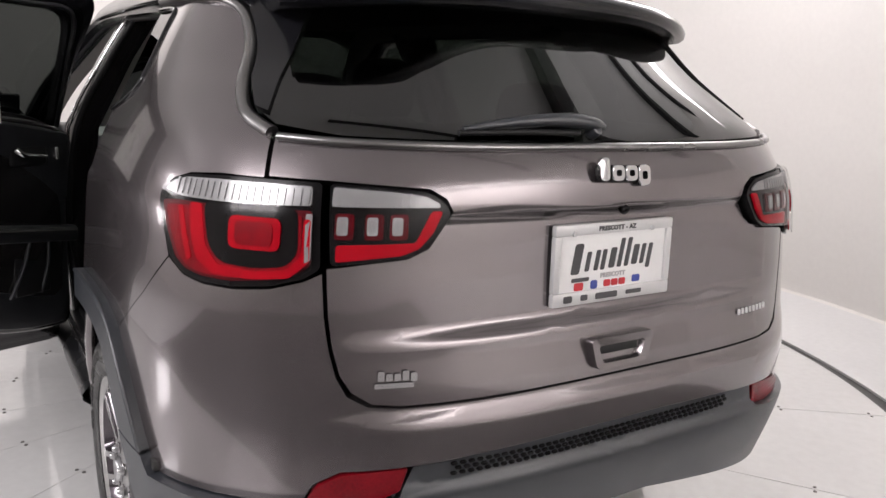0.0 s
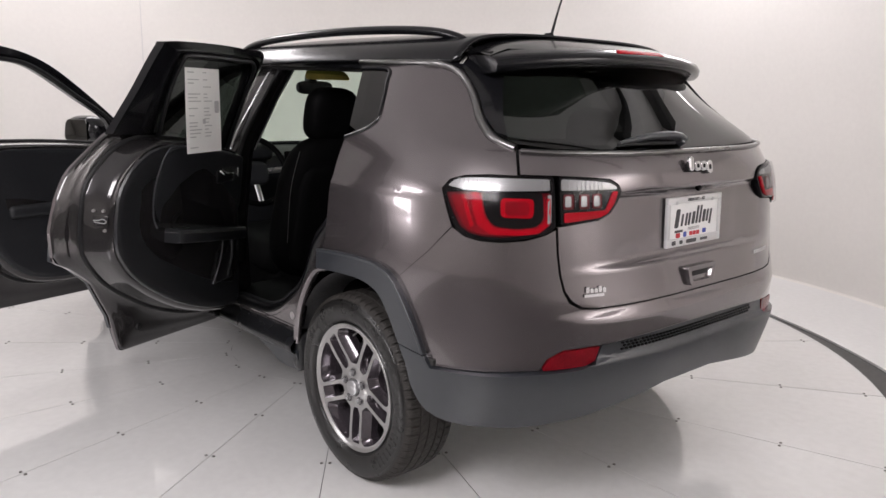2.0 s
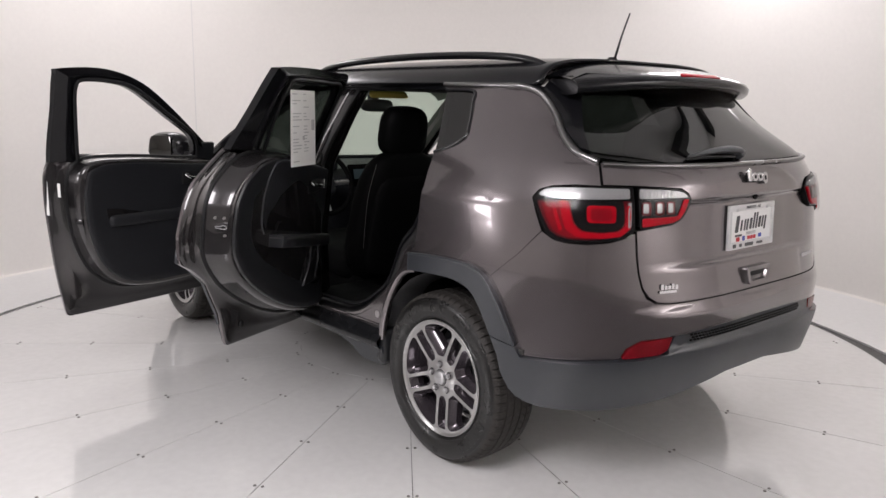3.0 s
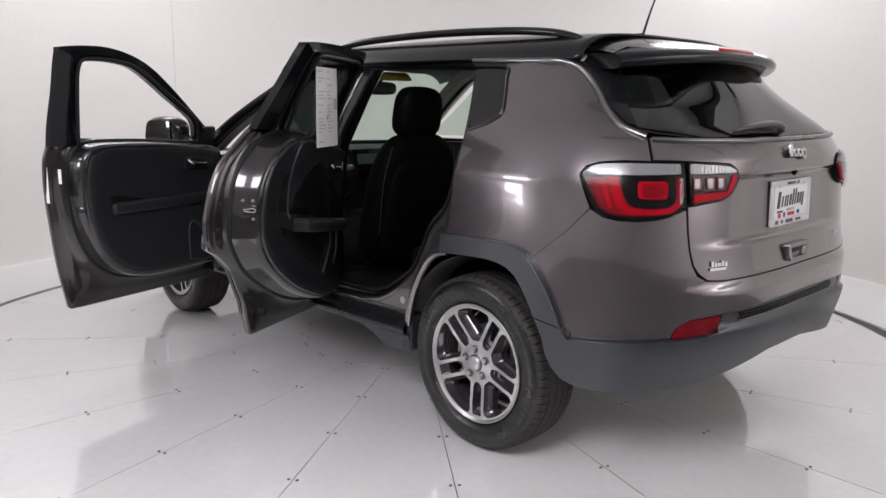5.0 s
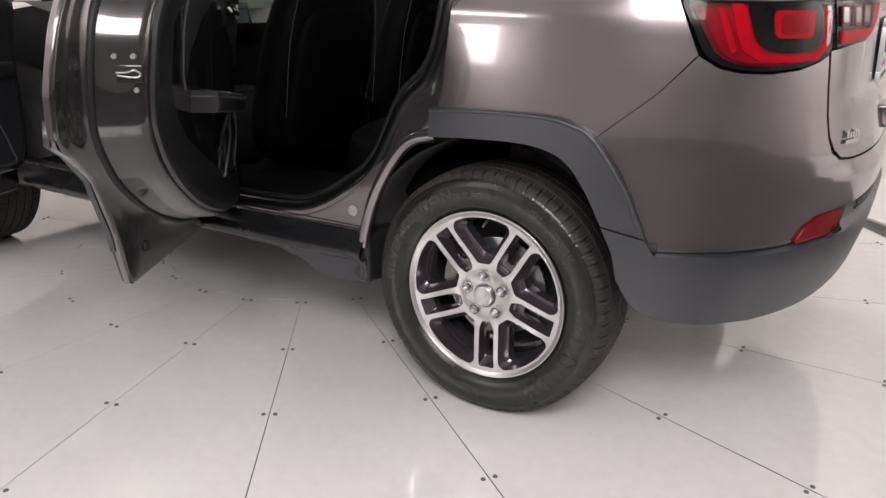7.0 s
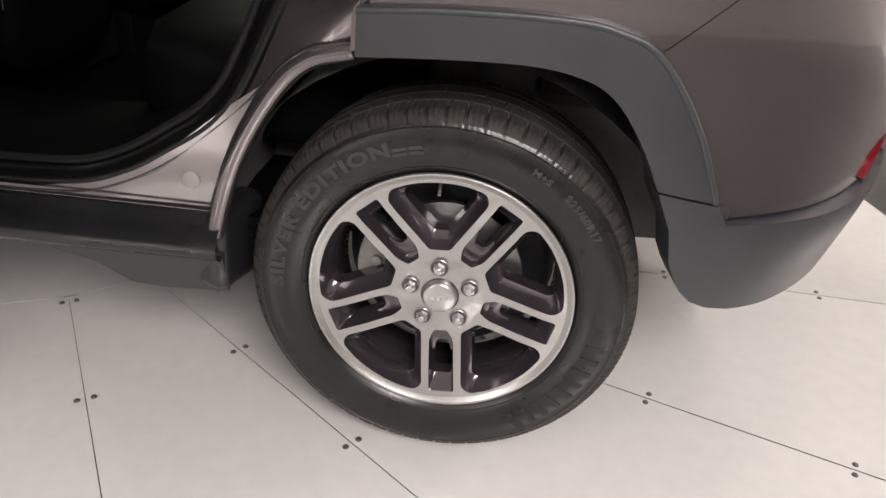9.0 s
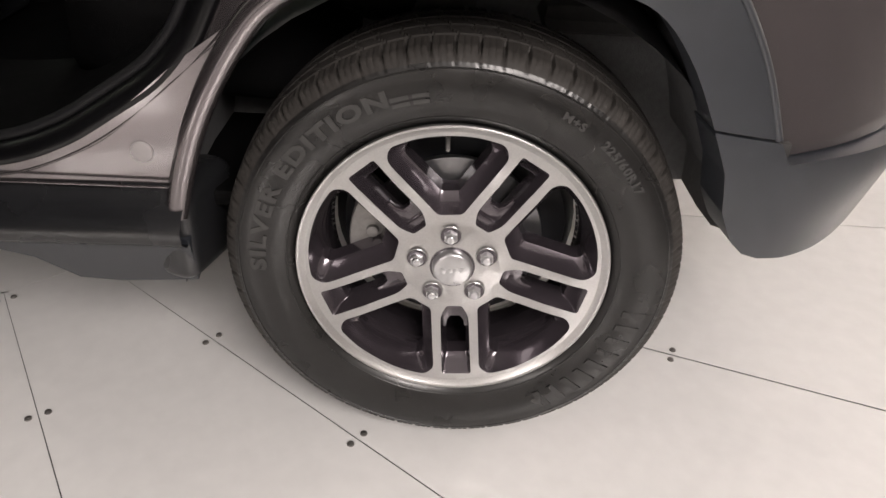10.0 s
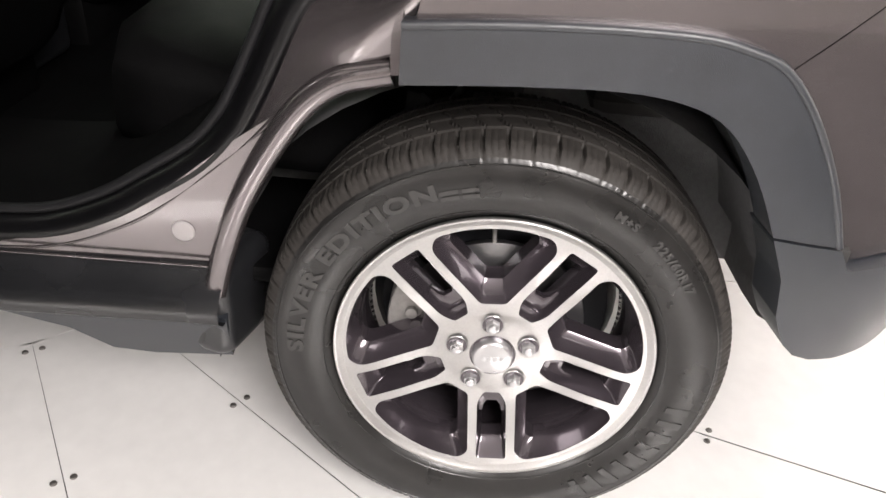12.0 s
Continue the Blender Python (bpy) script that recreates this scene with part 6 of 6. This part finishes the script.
# door mirror
mm = pose(-1.030, 1.93, 1.163)
mir = pillow("door_mirror", (0.285, 0.13, 0.150), mm, M_BLACK_PAINT, front_door, "gloss black door mirror", n=2.6)
part("mirror_glass", extrude_outline(bmesh.new(), rounded([(-0.125, -0.055), (0.075, -0.055), (0.075, 0.056), (-0.100, 0.056)], [0.03, 0.012, 0.012, 0.04], 4), 0.006, mm @ pose(0.012, -0.0605, 0, 90, 0, 0), 0.002), M_MIRROR, mir, "mirror glass")
part("mirror_arm", box(bmesh.new(), (0.12, 0.07, 0.05), pose(-0.87, 1.94, 1.115), 0.015), M_BLACK_PAINT, mir)

# ---- cabin: seats, dashboard, wheel, mirror ----


def front_seat(x, y):
    seat = empty("front_seat", car, pose(x, y, 0))
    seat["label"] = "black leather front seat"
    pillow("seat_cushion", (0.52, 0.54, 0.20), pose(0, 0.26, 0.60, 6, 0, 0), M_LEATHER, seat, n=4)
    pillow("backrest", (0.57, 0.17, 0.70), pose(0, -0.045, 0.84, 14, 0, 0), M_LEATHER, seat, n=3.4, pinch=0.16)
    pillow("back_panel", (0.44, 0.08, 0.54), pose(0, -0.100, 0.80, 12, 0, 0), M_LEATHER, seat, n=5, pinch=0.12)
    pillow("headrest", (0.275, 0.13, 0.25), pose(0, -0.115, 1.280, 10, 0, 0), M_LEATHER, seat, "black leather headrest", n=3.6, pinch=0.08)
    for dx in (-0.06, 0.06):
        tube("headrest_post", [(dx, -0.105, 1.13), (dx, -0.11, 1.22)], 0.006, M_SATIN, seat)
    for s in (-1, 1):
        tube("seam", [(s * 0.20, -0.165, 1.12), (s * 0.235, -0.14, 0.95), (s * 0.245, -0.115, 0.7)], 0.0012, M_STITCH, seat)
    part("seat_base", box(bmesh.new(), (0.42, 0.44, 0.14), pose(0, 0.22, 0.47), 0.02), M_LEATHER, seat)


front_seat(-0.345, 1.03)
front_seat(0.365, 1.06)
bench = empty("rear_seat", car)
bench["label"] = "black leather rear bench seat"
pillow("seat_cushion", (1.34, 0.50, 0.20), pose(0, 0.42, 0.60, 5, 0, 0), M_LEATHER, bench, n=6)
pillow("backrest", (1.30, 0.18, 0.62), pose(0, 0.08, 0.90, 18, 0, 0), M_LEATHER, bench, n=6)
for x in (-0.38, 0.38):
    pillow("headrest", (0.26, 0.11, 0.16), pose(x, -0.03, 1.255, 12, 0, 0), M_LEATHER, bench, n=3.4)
dash = loft("dashboard", [[(x, y + 0.10 * abs(x), z) for x in (-0.76, -0.5, -0.2, 0.2, 0.5, 0.76)] for y, z in ((2.25, 1.045), (1.98, 1.045), (1.84, 1.015), (1.80, 0.95), (1.86, 0.80), (1.92, 0.60))], M_TRIM, car, "black moulded dashboard")
part("instrument_hood", box(bmesh.new(), (0.36, 0.22, 0.09), pose(-0.36, 1.88, 1.045), 0.03, 3), M_TRIM, dash)
scr = part("touchscreen", box(bmesh.new(), (0.24, 0.03, 0.14), pose(0.02, 1.79, 0.975, -12, 0, 0), 0.008), M_LAMP_BLACK, dash, "centre touchscreen with lit icons")
for i in range(5):
    part("screen_icon", box(bmesh.new(), (0.026, 0.002, 0.014), pose(-0.06 + 0.04 * i, 1.777, 0.925, -12, 0, 0)), glow("screen_white", (0.8, 0.85, 0.9), 0.8) if i == 0 else bpy.data.materials["screen_white"], scr)
part("screen_picture", box(bmesh.new(), (0.19, 0.002, 0.06), pose(0.02, 1.772, 0.985, -12, 0, 0)), glow("screen_blue", (0.03, 0.045, 0.05), 0.12), scr)
part("centre_console", box(bmesh.new(), (0.22, 0.75, 0.26), pose(0.0, 1.45, 0.55), 0.03, 3), M_TRIM, car, "black centre console")
sw = empty("steering_wheel", car, pose(-0.36, 1.66, 0.955, 68, 0, 0))
sw["label"] = "black leather steering wheel"
tube("wheel_rim", [(0.185 * math.cos(2 * PI * i / 32), 0.185 * math.sin(2 * PI * i / 32), 0) for i in range(33)], 0.016, M_LEATHER, sw, smooth_path=False)
pillow("wheel_hub", (0.16, 0.13, 0.06), pose(0, -0.01, -0.02), M_TRIM, sw)
for a in (0, 180, 270):
    tube("wheel_spoke", [(0.05 * math.cos(radians(a)), 0.05 * math.sin(radians(a)), -0.02), (0.18 * math.cos(radians(a)), 0.18 * math.sin(radians(a)), 0)], 0.016, M_SATIN, sw, smooth_path=False, flat=0.5)
rv = pillow("rear_view_mirror", (0.25, 0.045, 0.075), pose(0.02, 1.66, 1.405, 0, 0, 8), M_TRIM, car, "black rear-view mirror", n=3.5)
part("mirror_stalk", box(bmesh.new(), (0.05, 0.07, 0.07), pose(0.02, 1.70, 1.45), 0.015), M_TRIM, rv)
part("reading_lamp", box(bmesh.new(), (0.10, 0.05, 0.01), pose(0.0, 1.45, 1.555), 0.004), glow("lamp_white", (1.0, 0.92, 0.78), 2.5), car, "small lit cabin lamp")

# ---- turntable: wedge plates with screws along their joints ----
table = tagged(empty("turntable"), "round white gloss floor turntable of wedge plates", "turntable", kind="structure")
N_WEDGE, FIRST = 20, 179.05
STEP_A = 2 * PI / N_WEDGE
verts, faces = disc_sector(0.635, TABLE_R, 0.0008, STEP_A - 0.0008, -0.018, 0.0, 12)
wedge = None
for i in range(N_WEDGE):
    m = pose(CX, CY, 0) @ pose(0, 0, 0, 0, 0, FIRST + i * 360 / N_WEDGE) @ pose(-CX, -CY, 0)
    if wedge is None:
        wedge = mesh_object("plate", verts, faces, M_FLOOR, table, smooth=False)
        ob = wedge
    else:
        ob = new("plate", wedge.data)
        ob.parent = table
    ob.matrix_basis = m
mid = bmesh.new()
bmesh.ops.create_cone(mid, cap_ends=True, segments=N_WEDGE, radius1=0.640, radius2=0.640, depth=0.018, matrix=pose(CX, CY, -0.009) @ pose(0, 0, 0, 0, 0, FIRST))
part("centre_plate", mid, M_FLOOR, table)
sb = bmesh.new()
cyl(sb, 0.0066, 0.0056, 0.003, pose(0, 0, 0.0012), 14)
cyl(sb, 0.0035, 0.0030, 0.001, pose(0, 0, 0.0030), 6)
screw = None
for i in range(N_WEDGE):
    a = radians(FIRST) + i * STEP_A
    for r in (0.665, 1.055, 1.456, 1.860, 2.28, 2.66):
        for d in (-0.016, 0.016):
            x, y = CX + r * math.cos(a) - d * math.sin(a), CY + r * math.sin(a) + d * math.cos(a)
            if screw is None:
                screw = part("screw", sb, M_SCREW, table)
                ob = screw
            else:
                ob = new("screw", screw.data)
                ob.parent = table
            ob.matrix_basis = pose(x, y, 0)
